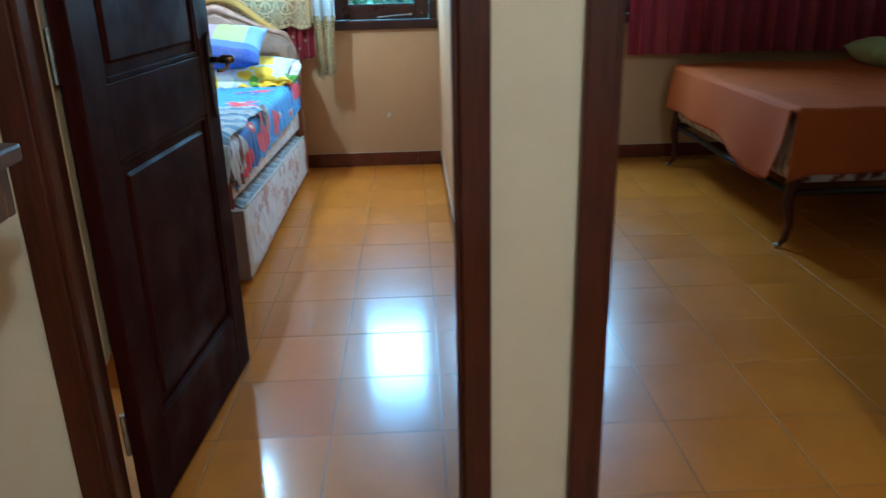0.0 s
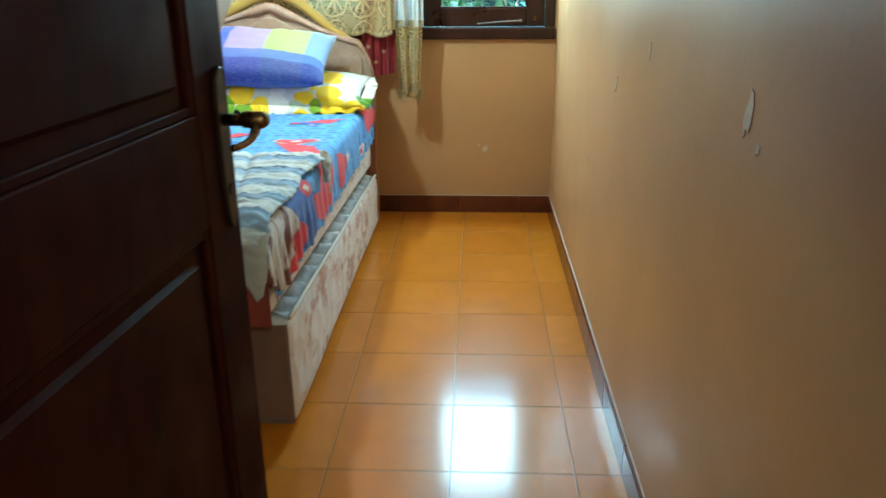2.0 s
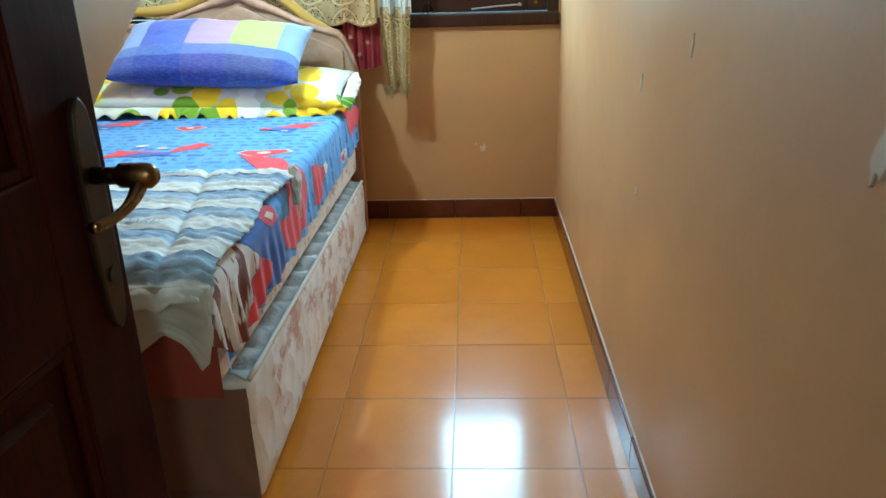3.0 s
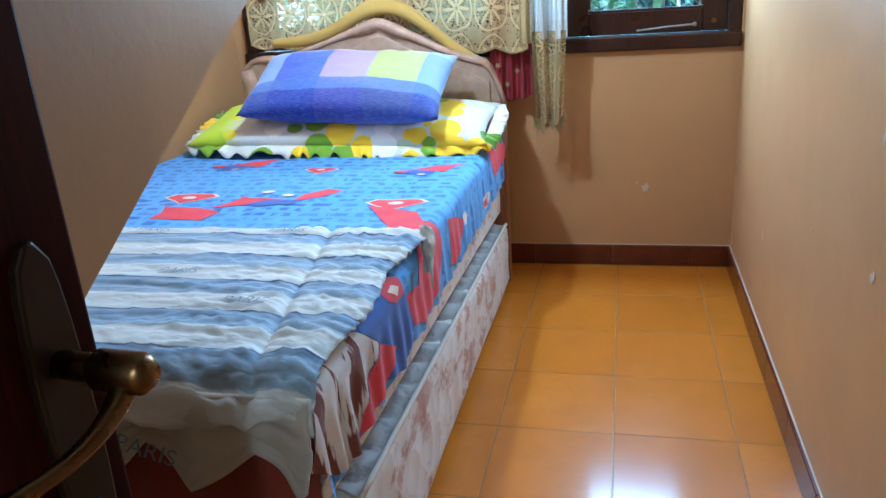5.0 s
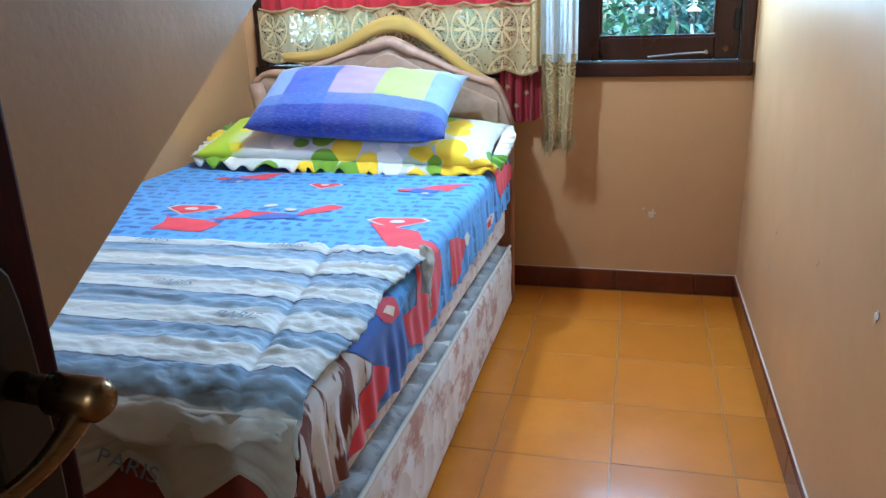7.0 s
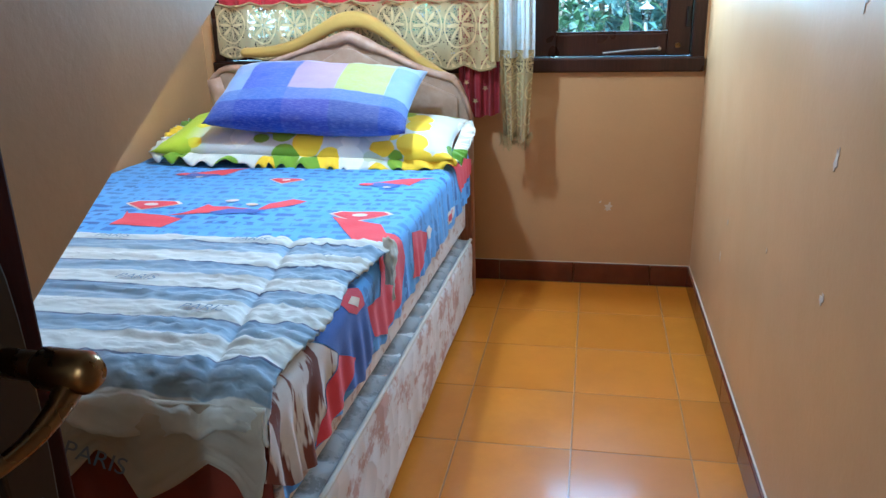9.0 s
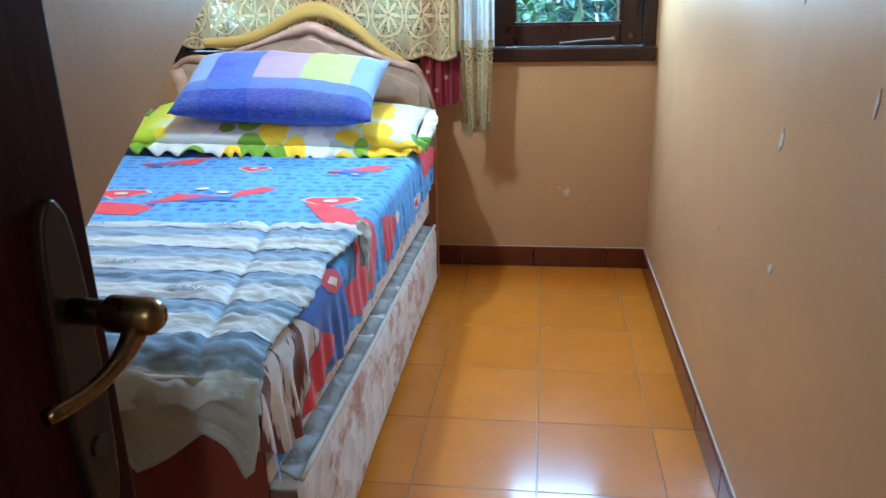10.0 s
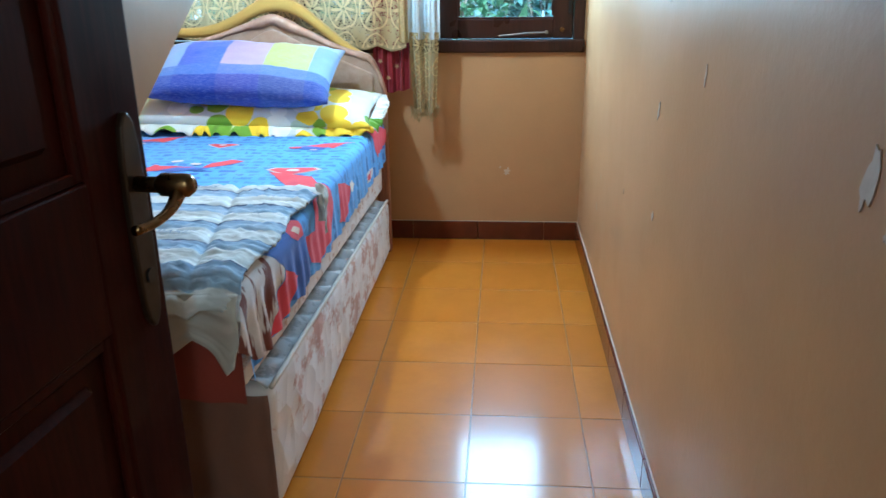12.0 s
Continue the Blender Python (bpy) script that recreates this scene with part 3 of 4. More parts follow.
S_END = BX1 + 0.02 + 0.018 + 0.145
bsheet = thing("bed_sheet", pose(-0.92, 3.6, 0.5), "blue printed bed sheet with red cape shapes on the mattress", "bed sheet")
# coordinates of the print follow the world's axes
wpart("cover", sheet(lambda u, v: over(BX0 + (S_END - 0.012 * abs(math.sin(v * 40)) - BX0) * u, BY0 + (BY1 - BY0) * v), 110, 150, 0.0), M_BLUE, bsheet, "mid-blue cloth with darker blue block print", True)


def foot(u, v):
    x = BX0 + (BX1 + 0.012 - BX0) * u
    k = min(1, v * 3)
    return (x, BY0 + 0.006 - k * (0.005 * math.sin(x * 60 + 2 * nz(x, 0, 0, 5)) + 0.004), TOP - 0.012 - 0.235 * v - 0.02 * nz(x, 0, 3, 4) * v)


wpart("foot_drop", sheet(foot, 120, 16, 0.0), M_MAROON, bsheet, "rust-brown cloth hanging over the foot end", True)


def printed(name, pts, material, label="", lift=0.0015):
    """A flat printed shape on the sheet, from its outline in (s, y)."""
    b = bmesh.new()
    f = b.faces.new([b.verts.new((p[0], p[1], 0)) for p in pts])
    bmesh.ops.triangulate(b, faces=[f])
    for _ in range(6):
        long = [e for e in b.edges if e.calc_length() > 0.012]
        if not long:
            break
        bmesh.ops.subdivide_edges(b, edges=long, cuts=1)
        bmesh.ops.triangulate(b, faces=b.faces[:])
    for v in b.verts:
        v.co = over(v.co.x, v.co.y, lift)
    bmesh.ops.recalc_face_normals(b, faces=b.faces[:])
    return wpart(name, b, material, bsheet, label, True)


def placed(pts, s, y, turn, size):
    c, d = math.cos(radians(turn)), math.sin(radians(turn))
    return [(s + size * (c * a - d * b), y + size * (d * a + c * b)) for a, b in pts]


CAPE = [(-0.5, -0.05), (-0.25, 0.12), (0.0, 0.30), (0.3, 0.42), (0.75, 0.52), (0.52, 0.36), (0.44, 0.1), (0.36, -0.16), (0.22, -0.06), (0.0, -0.10), (-0.25, -0.04)]
BODY = [(-0.55, -0.12), (-0.3, 0.02), (0.0, -0.05), (0.2, -0.1), (0.1, -0.3), (-0.1, -0.26), (-0.35, -0.28)]
DOT = [(0.5 * math.cos(k * 0.524), 0.32 * math.sin(k * 0.524)) for k in range(12)]
SHIELD = [(-0.5, 0.12), (-0.36, 0.26), (0.36, 0.26), (0.5, 0.12), (0.0, -0.32)]
FLAG = [(-0.62, 0.5), (-0.5, 0.33), (0.1, 0.3), (0.62, 0.12), (0.52, -0.38), (0.2, -0.34), (-0.38, -0.4), (-0.42, 0.05)]
for s, y, turn, size in ((-1.18, 4.082, 2, 0.155), (-0.549, 4.005, 0, 0.15)):
    printed("printed_cape", placed(CAPE, s, y, turn, size), M_RED, "red printed cape shape")
    printed("printed_body", placed(BODY, s, y, turn, size), M_NAVY, "dark blue printed shape", 0.0022)
    printed("printed_spot", placed(DOT, s - 0.05 * size, y - 0.33 * size, 0, size * 0.17), M_PALE, lift=0.003)
    printed("printed_spot", placed(DOT, s - 0.52 * size, y - 0.13 * size, 0, size * 0.30), M_RED, lift=0.003)
printed("printed_cape", placed(CAPE, -0.942, 3.694, 178, 0.16), M_RED, "red printed cape shape")
printed("printed_cape", placed([(-0.2, -0.5), (0.3, -0.1), (0.5, 0.5), (0.1, 0.55), (-0.25, 0.1)], -0.806, 3.735, -10, 0.12), M_RED, "red printed cape shape")
printed("printed_body", placed(BODY, -0.863, 3.695, 15, 0.19), M_NAVY, "dark blue printed shape", 0.0022)
printed("printed_spot", placed(DOT, -0.945, 3.759, 10, 0.040), M_PALE, lift=0.003)
printed("printed_spot", placed(DOT, -0.875, 3.733, 0, 0.036), M_SKIN, lift=0.003)
for s, y, size in ((-1.163, 3.706, 0.159), (-0.547, 3.649, 0.159), (-0.884, 3.997, 0.106)):
    printed("printed_shield", placed(SHIELD, s, y, 2, size * 1.08), M_PALE, "pale outline of a printed shield shape")
    printed("printed_shield", placed(SHIELD, s, y, 2, size * 0.94), M_RED, "red printed shield shape", 0.0022)
    printed("printed_bar", placed(DOT, s, y + 0.005, 2, size * 0.26), M_PALE, lift=0.003)
printed("printed_flag", placed(FLAG, -1.1, 3.57, 0, 0.155), M_RED, "red printed cloth shape")
printed("printed_flag", [(-0.615, 3.640), (-0.554, 3.614), (-0.472, 3.582), (-0.442, 3.517), (-0.359, 3.533), (-0.281, 3.478), (-0.257, 3.328), (-0.292, 3.235), (-0.363, 3.219), (-0.350, 3.311), (-0.404, 3.337), (-0.437, 3.402), (-0.502, 3.451)],
        M_RED, "large red printed cape shape", 0.002)
printed("printed_flag", [(-0.392, 3.623), (-0.372, 3.709), (-0.345, 3.780), (-0.304, 3.754), (-0.264, 3.670), (-0.285, 3.592), (-0.337, 3.628)], M_RED, "red printed cape shape")
printed("printed_flag", [(-0.442, 4.274), (-0.421, 4.404), (-0.375, 4.573), (-0.328, 4.546), (-0.318, 4.310), (-0.388, 4.272)], M_RED)
printed("printed_shield", [(-0.298, 4.053), (-0.313, 4.109), (-0.307, 4.195), (-0.276, 4.163), (-0.273, 4.087)], M_PALE)
printed("printed_shield", [(-0.295, 4.080), (-0.304, 4.117), (-0.303, 4.165), (-0.283, 4.144), (-0.281, 4.097)], M_RED, lift=0.0025)
printed("printed_spot", [(-0.356, 3.774), (-0.356, 3.817), (-0.337, 3.844), (-0.319, 3.820), (-0.326, 3.778)], M_PALE, lift=0.0025)
printed("printed_body", [(-0.430, 2.930), (-0.442, 3.019), (-0.434, 3.138), (-0.369, 3.216), (-0.292, 3.235), (-0.270, 3.207), (-0.243, 3.141), (-0.267, 3.050), (-0.289, 3.035), (-0.301, 3.116), (-0.357, 3.029)], M_NAVY, "dark blue printed shape", 0.003)
printed("printed_field", [(-0.327, 2.712), (-0.400, 2.738), (-0.442, 2.805), (-0.427, 2.930), (-0.356, 3.029), (-0.325, 2.970), (-0.268, 2.904), (-0.243, 2.858), (-0.264, 2.779)], M_RUST, "white cloth with rust-brown streaks", 0.002)
printed("printed_strip", [(-0.354, 3.028), (-0.304, 3.117), (-0.265, 3.037), (-0.257, 2.965), (-0.254, 2.886), (-0.291, 2.909), (-0.325, 2.970)], M_RED, "red printed strip", 0.004)
printed("printed_shield", [(-0.430, 3.098), (-0.442, 3.139), (-0.412, 3.193), (-0.378, 3.195), (-0.379, 3.144), (-0.400, 3.107)], M_RED, lift=0.004)
printed("printed_bar", [(-0.411, 3.122), (-0.413, 3.150), (-0.399, 3.173), (-0.389, 3.153)], M_SKIN, lift=0.005)


# ---- blanket ----
def right_edge(w):
    return -0.402 + 0.005 * math.sin(w * 17 + 1) + 0.010 * nz(w, 0, 0, 9) - 0.012 * math.exp(-((w - 0.22) / 0.09) ** 2) + 0.012 * math.exp(-(w / 0.05) ** 2)


LONG, HANG = 0.662, 0.035


def blanket_pt(u, v):
    """v runs from the turned top edge to the foot and over it."""
    w = v * (LONG + HANG)
    xe = right_edge(w)
    x = -1.51 + (xe + 1.51) * u
    y = 3.400 - w
    puff = 0.018 + 0.004 * nz(x, w, 0, 4)
    rid = 0.003 * abs(nz(x * 0.6, w * 2.4, 0, 9)) + 0.0025 * nz(x * 0.5, w * 3, 5, 12)
    rid += 0.0045 * (1 - abs(nz(x * 0.45 + 3, w * 2.6, 2, 7))) ** 10 + 0.0025 * (1 - abs(nz(x * 0.9 + 7, w * 2.2 + x * 0.5, 4, 15))) ** 8
    near = max(0.0, (u - 0.55) / 0.45)
    rid += near * (0.0065 * (1 - abs(nz(x * 1.4 + w * 0.9, w * 2.4 - x, 1, 12))) ** 6 + 0.004 * (1 - abs(nz(x + w, w * 3 - x * 1.5, 6, 22))) ** 4)
    seam = -0.010 * math.exp(-((x + 0.62 - 0.18 * w) / 0.012) ** 2)
    z = TOP + puff + rid + seam
    z -= 0.018 * max(0.0, 1 - v / 0.03) + 0.012 * max(0.0, (u - 0.975) / 0.025)
    if w <= LONG:
        return (x, y, z - 0.03 * max(0.0, (w - LONG + 0.06) / 0.06) ** 2)
    d = w - LONG
    x += 0.05 * d * math.sin(x * 23)
    drop = d * (1 + 0.45 * math.sin(x * 19 + 0.6) + 0.35 * nz(x, 0, 8, 5))
    out = 0.012 + 0.020 * (0.5 + 0.5 * math.sin(x * 34 + 2 * nz(x, 0, 0, 3))) * min(1, d / 0.05)
    return (x, 3.400 - LONG - out - 0.012 * math.sin(min(1, d / 0.03) * math.pi / 2), z - 0.03 - drop)


bl = thing("blanket", pose(-0.93, 3.05, 0.6), "thin blue and white striped blanket spread over the foot half", "blanket")
wpart("cover", sheet(blanket_pt, 150, 130, 0.006), M_STRIPE, bl, "striped cloth with creases", True)


def corner_fold(u, v):
    """The turned-over corner that shows the pale lining and droops over the side."""
    a = -0.6 + 2.9 * u
    r = 0.021 * (1 - 0.35 * v) + 0.005 * nz(u, v, 0, 6)
    return (-0.402 + 0.016 * v + r * math.sin(a) + 0.008 * v * u, 3.385 - 0.085 * v - 0.045 * (u - 0.5) * v + 0.01 * nz(u, v, 2, 5), TOP + 0.014 - 0.075 * v ** 1.4 + r * math.cos(a) * 1.1)


wpart("turned_corner", sheet(corner_fold, 24, 24, 0.0), M_LINING, bl, "turned corner with cream lining", True)


def under_layer(u, v):
    """The blanket's pale underside, hanging in points over the foot end."""
    x = -1.51 + (1.51 - 0.405) * u
    tri = abs(((x + 0.595) / 0.17 + 0.5) % 1.0 - 0.5) * 2
    depth = 0.085 + 0.075 * (1 - tri) + 0.02 * nz(x, 0, 1, 6)
    d = v * depth
    out = 0.016 * math.sin(min(1, d / 0.03) * math.pi / 2) + (0.010 * math.sin(x * 41 + 1.5 * nz(x, 0, 0, 4)) + 0.006 * nz(x, v, 3, 14)) * min(1, d / 0.04)
    return (x + 0.012 * math.sin(x * 30 + 4 * v) * v, 2.735 - out - 0.004, TOP - 0.004 - d)


wpart("underside", sheet(under_layer, 170, 24, 0.003), M_LINING, bl, "cream underside hanging in points over the foot end", True)

M_INK = cloth("blue_ink", (0.16, 0.24, 0.38)).m


def word(text, size, m, parent, label):
    cu = bpy.data.curves.new("word", "FONT")
    cu.body, cu.size, cu.align_x, cu.shear = text, size, "CENTER", 0.2
    tmp = new("word", cu)
    dg = bpy.context.evaluated_depsgraph_get()
    me = bpy.data.meshes.new_from_object(tmp.evaluated_get(dg))
    bpy.data.objects.remove(tmp)
    b = bmesh.new()
    b.from_mesh(me)
    bpy.data.meshes.remove(me)
    b.transform(m)
    return wpart("printed_word", b, M_INK, parent, label)


for u, v in ((0.33, 0.26), (0.30, 0.60), (0.72, 0.08), (0.80, 0.63), (0.42, 0.08), (0.62, 0.44), (0.18, 0.43)):
    p = Vector(blanket_pt(u, v))
    z = max(blanket_pt(u + a, v + b)[2] for a in (-0.06, -0.03, 0, 0.03, 0.06) for b in (-0.03, 0, 0.03)) + 0.0075
    word("PARIS", 0.034, Matrix.Translation((p.x, p.y, z)), bl, "faded blue printed word")
word("PARIS", 0.04, Matrix.Translation((-0.66, 2.688, 0.506)) @ pose(0, 0, 0, 86, 0, 0) @ pose(0, 0, 0, 0, 0, -14), bl, "faded blue printed word")


# ---- pillows ----
def pillow_shape(w, d, h, seed, nu=44, nv=30):
    b = bmesh.new()
    rows = {}
    for side in (1, -1):
        for i in range(nu + 1):
            for j in range(nv + 1):
                u, v = 2 * i / nu - 1, 2 * j / nv - 1
                k = (max(0.0, 1 - abs(u) ** 3.2) * max(0.0, 1 - abs(v) ** 2.6)) ** 0.5
                if side == -1 and (abs(u) == 1 or abs(v) == 1):
                    rows[(side, i, j)] = rows[(1, i, j)]
                    continue
                pinch = 1 - 0.05 * (1 - abs(v) ** 2) * abs(u) ** 6
                pv = 1 - 0.05 * (1 - abs(u) ** 2) * abs(v) ** 6
                z = side * h / 2 * k * (1 + 0.10 * nz(u + seed, v, side, 2.2)) + 0.004 * nz(u * 2 + seed, v, side, 5)
                rows[(side, i, j)] = b.verts.new((w / 2 * u * pinch, d / 2 * v * pv, z))
    uvl = b.loops.layers.uv.new("uv")
    for side in (1, -1):
        for i in range(nu):
            for j in range(nv):
                q = [(i, j), (i + 1, j), (i + 1, j + 1), (i, j + 1)]
                f = b.faces.new([rows[(side, *k)] for k in (q if side == 1 else q[::-1])])
                for l, k in zip(f.loops, q if side == 1 else q[::-1]):
                    l[uvl].uv = (k[0] / nu, k[1] / nv)
    return b


def print_plaid():
    c = cloth("plaid_cloth", (0.3, 0.35, 0.8), crease=0.3)
    u, v, _ = c.separate(c.uv())
    cols = c.ramp(u, ((0.0, (0.23, 0.36, 0.72)), (0.16, (0.23, 0.36, 0.72)), (0.165, (0.05, 0.10, 0.52)), (0.40, (0.06, 0.13, 0.60)), (0.405, (0.34, 0.28, 0.60)), (0.63, (0.37, 0.31, 0.62)),
                      (0.635, (0.38, 0.46, 0.16)), (0.87, (0.42, 0.50, 0.22)), (0.875, (0.24, 0.38, 0.74)), (1.0, (0.28, 0.44, 0.78))))
    dark = c.ramp(v, ((0.0, 0.9), (0.34, 0.86), (0.345, 0.0), (0.84, 0.0), (0.845, 0.35)))
    tint = c.ramp(v, ((0.0, (0.016, 0.04, 0.34)), (0.19, (0.016, 0.04, 0.34)), (0.2, (0.07, 0.15, 0.50)), (0.8, (0.07, 0.15, 0.50)), (0.85, (0.55, 0.72, 0.92))))
    c.color(c.mix(dark, cols, tint))
    c.color(c.mix(c.ramp(c.noise(60, 3, stretch=(1, 12, 1)), ((0.45, 0.0), (0.75, 0.3))), c.col, (0.4, 0.42, 0.8)))
    return c.m


def print_flowers(limed):
    c = cloth("flower_cloth", (0.62, 0.66, 0.66), crease=0.3)
    v1 = c.t.nodes.new("ShaderNodeTexVoronoi")
    v1.inputs["Scale"].default_value = 10.5
    c.link(c.coord, v1.inputs["Vector"])
    pick = c.separate(v1.outputs["Color"])
    disc = c.ramp(c.math("ADD", v1.outputs["Distance"], c.math("MULTIPLY", c.noise(28, 2), 0.12)), ((0.60, 1.0), (0.63, 0.0)))
    hue = c.ramp(pick[0], ((0.0, (0.85, 0.60, 0.01)), (0.38, (0.88, 0.64, 0.02)), (0.39, (0.30, 0.48, 0.02)), (0.72, (0.13, 0.28, 0.02)), (0.73, (0.80, 0.82, 0.80)), (1.0, (0.80, 0.82, 0.80))))
    lime = c.ramp(c.separate(c.uv())[0], ((0.10, 1.0), (0.20, 0.0)))
    col = c.mix(disc, (0.62, 0.66, 0.67), hue)
    c.color(c.mix(lime, col, (0.50, 0.66, 0.02)) if limed else col)
    return c.m


M_PLAID, M_FLOWER, M_FRILL = print_plaid(), print_flowers(True), print_flowers(False)
fp = thing("pillow", pose(-0.930, 4.385, 0.668, 11, 1, 0.5), "frilled pillow with yellow and green flowers on white", "pillow")
fcase = part("case", pillow_shape(1.05, 0.37, 0.130, 1.0, 60, 26), M_FLOWER, fp, smooth=True)


def frill(u, v):
    """A gathered strip round the pillow's edge."""
    a = u * 2 * math.pi
    ca, sa = math.cos(a), math.sin(a)
    k = (abs(ca) ** 6 + abs(sa) ** 6) ** (-1 / 6)
    wave = (math.sin(a * 54 + 6 * nz(ca * 2, sa * 2, 0, 3)) * 0.013 + 0.016 * nz(ca * 3, sa * 3, 0, 5)) * v
    front = max(0.0, -sa)
    return (ca * k * (0.508 + 0.048 * v), sa * k * (0.172 + 0.050 * v) + 0.004 * math.cos(a * 54) * v, wave * (0.6 + 0.4 * front) - (0.016 * front + 0.004) * v * v - 0.004)


part("frill", sheet(frill, 420, 5, 0.0015), M_FRILL, fcase, "gathered frill round the edge", True)
bp = thing("pillow", pose(-0.893, 4.345, 0.806, 27, 2, -1.5), "blue, lilac and lime checked pillow lying on another", "pillow")
part("case", pillow_shape(0.70, 0.35, 0.155, 5.0), M_PLAID, bp, smooth=True)


# ---- curtains ----
def lace(name, base, repeats, tall, holes):
    """Openwork: a row of ringed flowers in uv with fine netting between them."""
    c = cloth(name, base, 0.7)
    u, v, _ = c.separate(c.uv())
    wu = c.math("ADD", u, c.math("MULTIPLY", c.noise(30, 2), 0.006))
    x = c.math("SUBTRACT", c.math("FRACT", c.math("MULTIPLY", wu, repeats)), 0.5)
    y = c.math("SUBTRACT", c.math("FRACT", c.math("MULTIPLY", v, tall)), 0.5)
    r = c.math("SQRT", c.math("ADD", c.math("MULTIPLY", x, x), c.math("MULTIPLY", y, y)))
    th = c.math("ARCTAN2", y, x)
    petal = c.math("ADD", 0.07, c.math("MULTIPLY", c.math("POWER", c.math("ABSOLUTE", c.math("COSINE", c.math("MULTIPLY", th, 4.0))), 2.5), 0.30))
    flower = c.math("LESS_THAN", r, petal)
    eye = c.math("GREATER_THAN", r, 0.05)
    ring = c.math("COMPARE", r, 0.45, 0.022)
    outer = c.math("GREATER_THAN", r, 0.52)
    vo = c.t.nodes.new("ShaderNodeTexVoronoi")
    vo.feature = "DISTANCE_TO_EDGE"
    vo.inputs["Scale"].default_value = holes
    c.link(c.coord, vo.inputs["Vector"])
    net = c.math("LESS_THAN", vo.outputs["Distance"], 0.15)
    spokes = c.math("MULTIPLY", c.math("GREATER_THAN", c.math("COSINE", c.math("MULTIPLY", th, 14)), 0.1), c.math("GREATER_THAN", r, 0.33))
    some = c.math("MULTIPLY", outer, c.math("GREATER_THAN", c.noise(60, 1), 0.40))
    solid = c.math("MAXIMUM", c.math("MULTIPLY", flower, eye), ring)
    a = c.math("MAXIMUM", c.math("MAXIMUM", solid, spokes), c.math("MAXIMUM", net, some))
    c.color(c.mix(solid, tuple(k * 0.84 for k in base), tuple(min(1, k * 1.2) for k in base)))
    hem = c.math("GREATER_THAN", v, 0.93)
    c.link(c.math("MAXIMUM", a, hem), c.p.inputs["Alpha"])
    return c


def backlit(c, base, share):
    """Cloth that lets part of the light through."""
    t = c.t
    tl = t.nodes.new("ShaderNodeBsdfTranslucent")
    tl.inputs["Color"].default_value = (*base, 1)
    if c.col is not None:
        c.link(c.col, tl.inputs["Color"])
    mx = t.nodes.new("ShaderNodeMixShader")
    mx.inputs[0].default_value = share
    c.link(c.p.outputs[0], mx.inputs[1])
    c.link(tl.outputs[0], mx.inputs[2])
    al = c.p.inputs["Alpha"]
    if al.is_linked:
        src = al.links[0].from_socket
        tr = t.nodes.new("ShaderNodeBsdfTransparent")
        m2 = t.nodes.new("ShaderNodeMixShader")
        c.link(src, m2.inputs[0])
        c.link(tr.outputs[0], m2.inputs[1])
        c.link(mx.outputs[0], m2.inputs[2])
        t.links.remove(al.links[0])
        mx = m2
    c.link(mx.outputs[0], t.nodes["Material Output"].inputs[0])
    return c.m


GOLD = (0.66, 0.52, 0.27)
M_LACE = backlit(lace("gold_lace", GOLD, 8.5, 1.35, 120), GOLD, 0.45)
M_LACE2 = backlit(lace("gold_lace_border", (0.46, 0.36, 0.17), 1.3, 3.3, 120), (0.5, 0.38, 0.18), 0.25)
M_REDC = backlit(cloth("red_curtain_cloth", (0.48, 0.02, 0.035), 0.6), (0.55, 0.02, 0.04), 0.30)
M_MAROONC = backlit(cloth("maroon_curtain_cloth", (0.24, 0.010, 0.024), 0.6), (0.2, 0.01, 0.02), 0.08)
sh = cloth("white_sheer_cloth", (0.62, 0.64, 0.64), 0.8)
sh.color(sh.mix(sh.ramp(sh.noise(22, 3), ((0.55, 0.0), (0.62, 0.4))), sh.col, (0.5, 0.42, 0.30)))
M_SHEER = backlit(sh, (0.62, 0.64, 0.64), 0.35)


def drape(x0, x1, y, z0, z1, folds, depth, scallop=0.0, waves=0, seed=0.0, lean=0.0, nu=160, nv=40, flare=0.0):
    def fn(u, v):
        x = x0 + (x1 - x0) * u
        bottom = z0 + scallop * (0.5 - 0.5 * abs(math.sin(u * waves * math.pi))) + 0.004 * nz(u, 0, seed, 9) + lean * u
        z = z1 + (bottom - z1) * v
        f = math.sin(u * folds * 2 * math.pi + 1.3 * nz(u, v * 0.4, seed, 4)) + 0.4 * math.sin(u * folds * 4.6 * math.pi + seed)
        return (x + flare * v * (u - 0.5), y + depth * f * (0.55 + 0.45 * v), z)
    return sheet(fn, nu, nv, 0.0)


ROD = 2.16


def hung(ob):
    """Brings a curtain from its pattern's size to the window's."""
    ob.matrix_basis = Matrix.Translation((0.015, 0.102, -0.013)) @ Matrix.Diagonal((1.073, 1.0, 1.063, 1.0)) @ ob.matrix_basis


cu = thing("curtain", pose(-0.8, 4.62, ROD), "deep red curtain with a scalloped gold lace hem over the window", "curtain")
wpart("rod", tube([(-1.40, 4.625, ROD), (0.36, 4.625, ROD)], 0.011, 12), M_BRASS, cu, "thin brass curtain rod", True)
for x in (-1.36, -0.5, 0.33):
    wpart("bracket", box(x - 0.008, x + 0.008, 4.612, YF - 0.100, ROD - 0.02, ROD + 0.012, 0.002), M_BRASS, cu)
wpart("red_panel", drape(-1.325, -0.315, 4.640, 1.035, ROD, 9, 0.013, 0.028, 8, 1.0), M_REDC, cu, "deep red cloth panel", True)
wpart("lace_border", drape(-1.335, -0.32, 4.618, 0.868, 1.052, 8, 0.010, 0.035, 9, 2.0, lean=-0.055, nu=240, nv=50), M_LACE, cu, "gold openwork lace border with scallops", True)
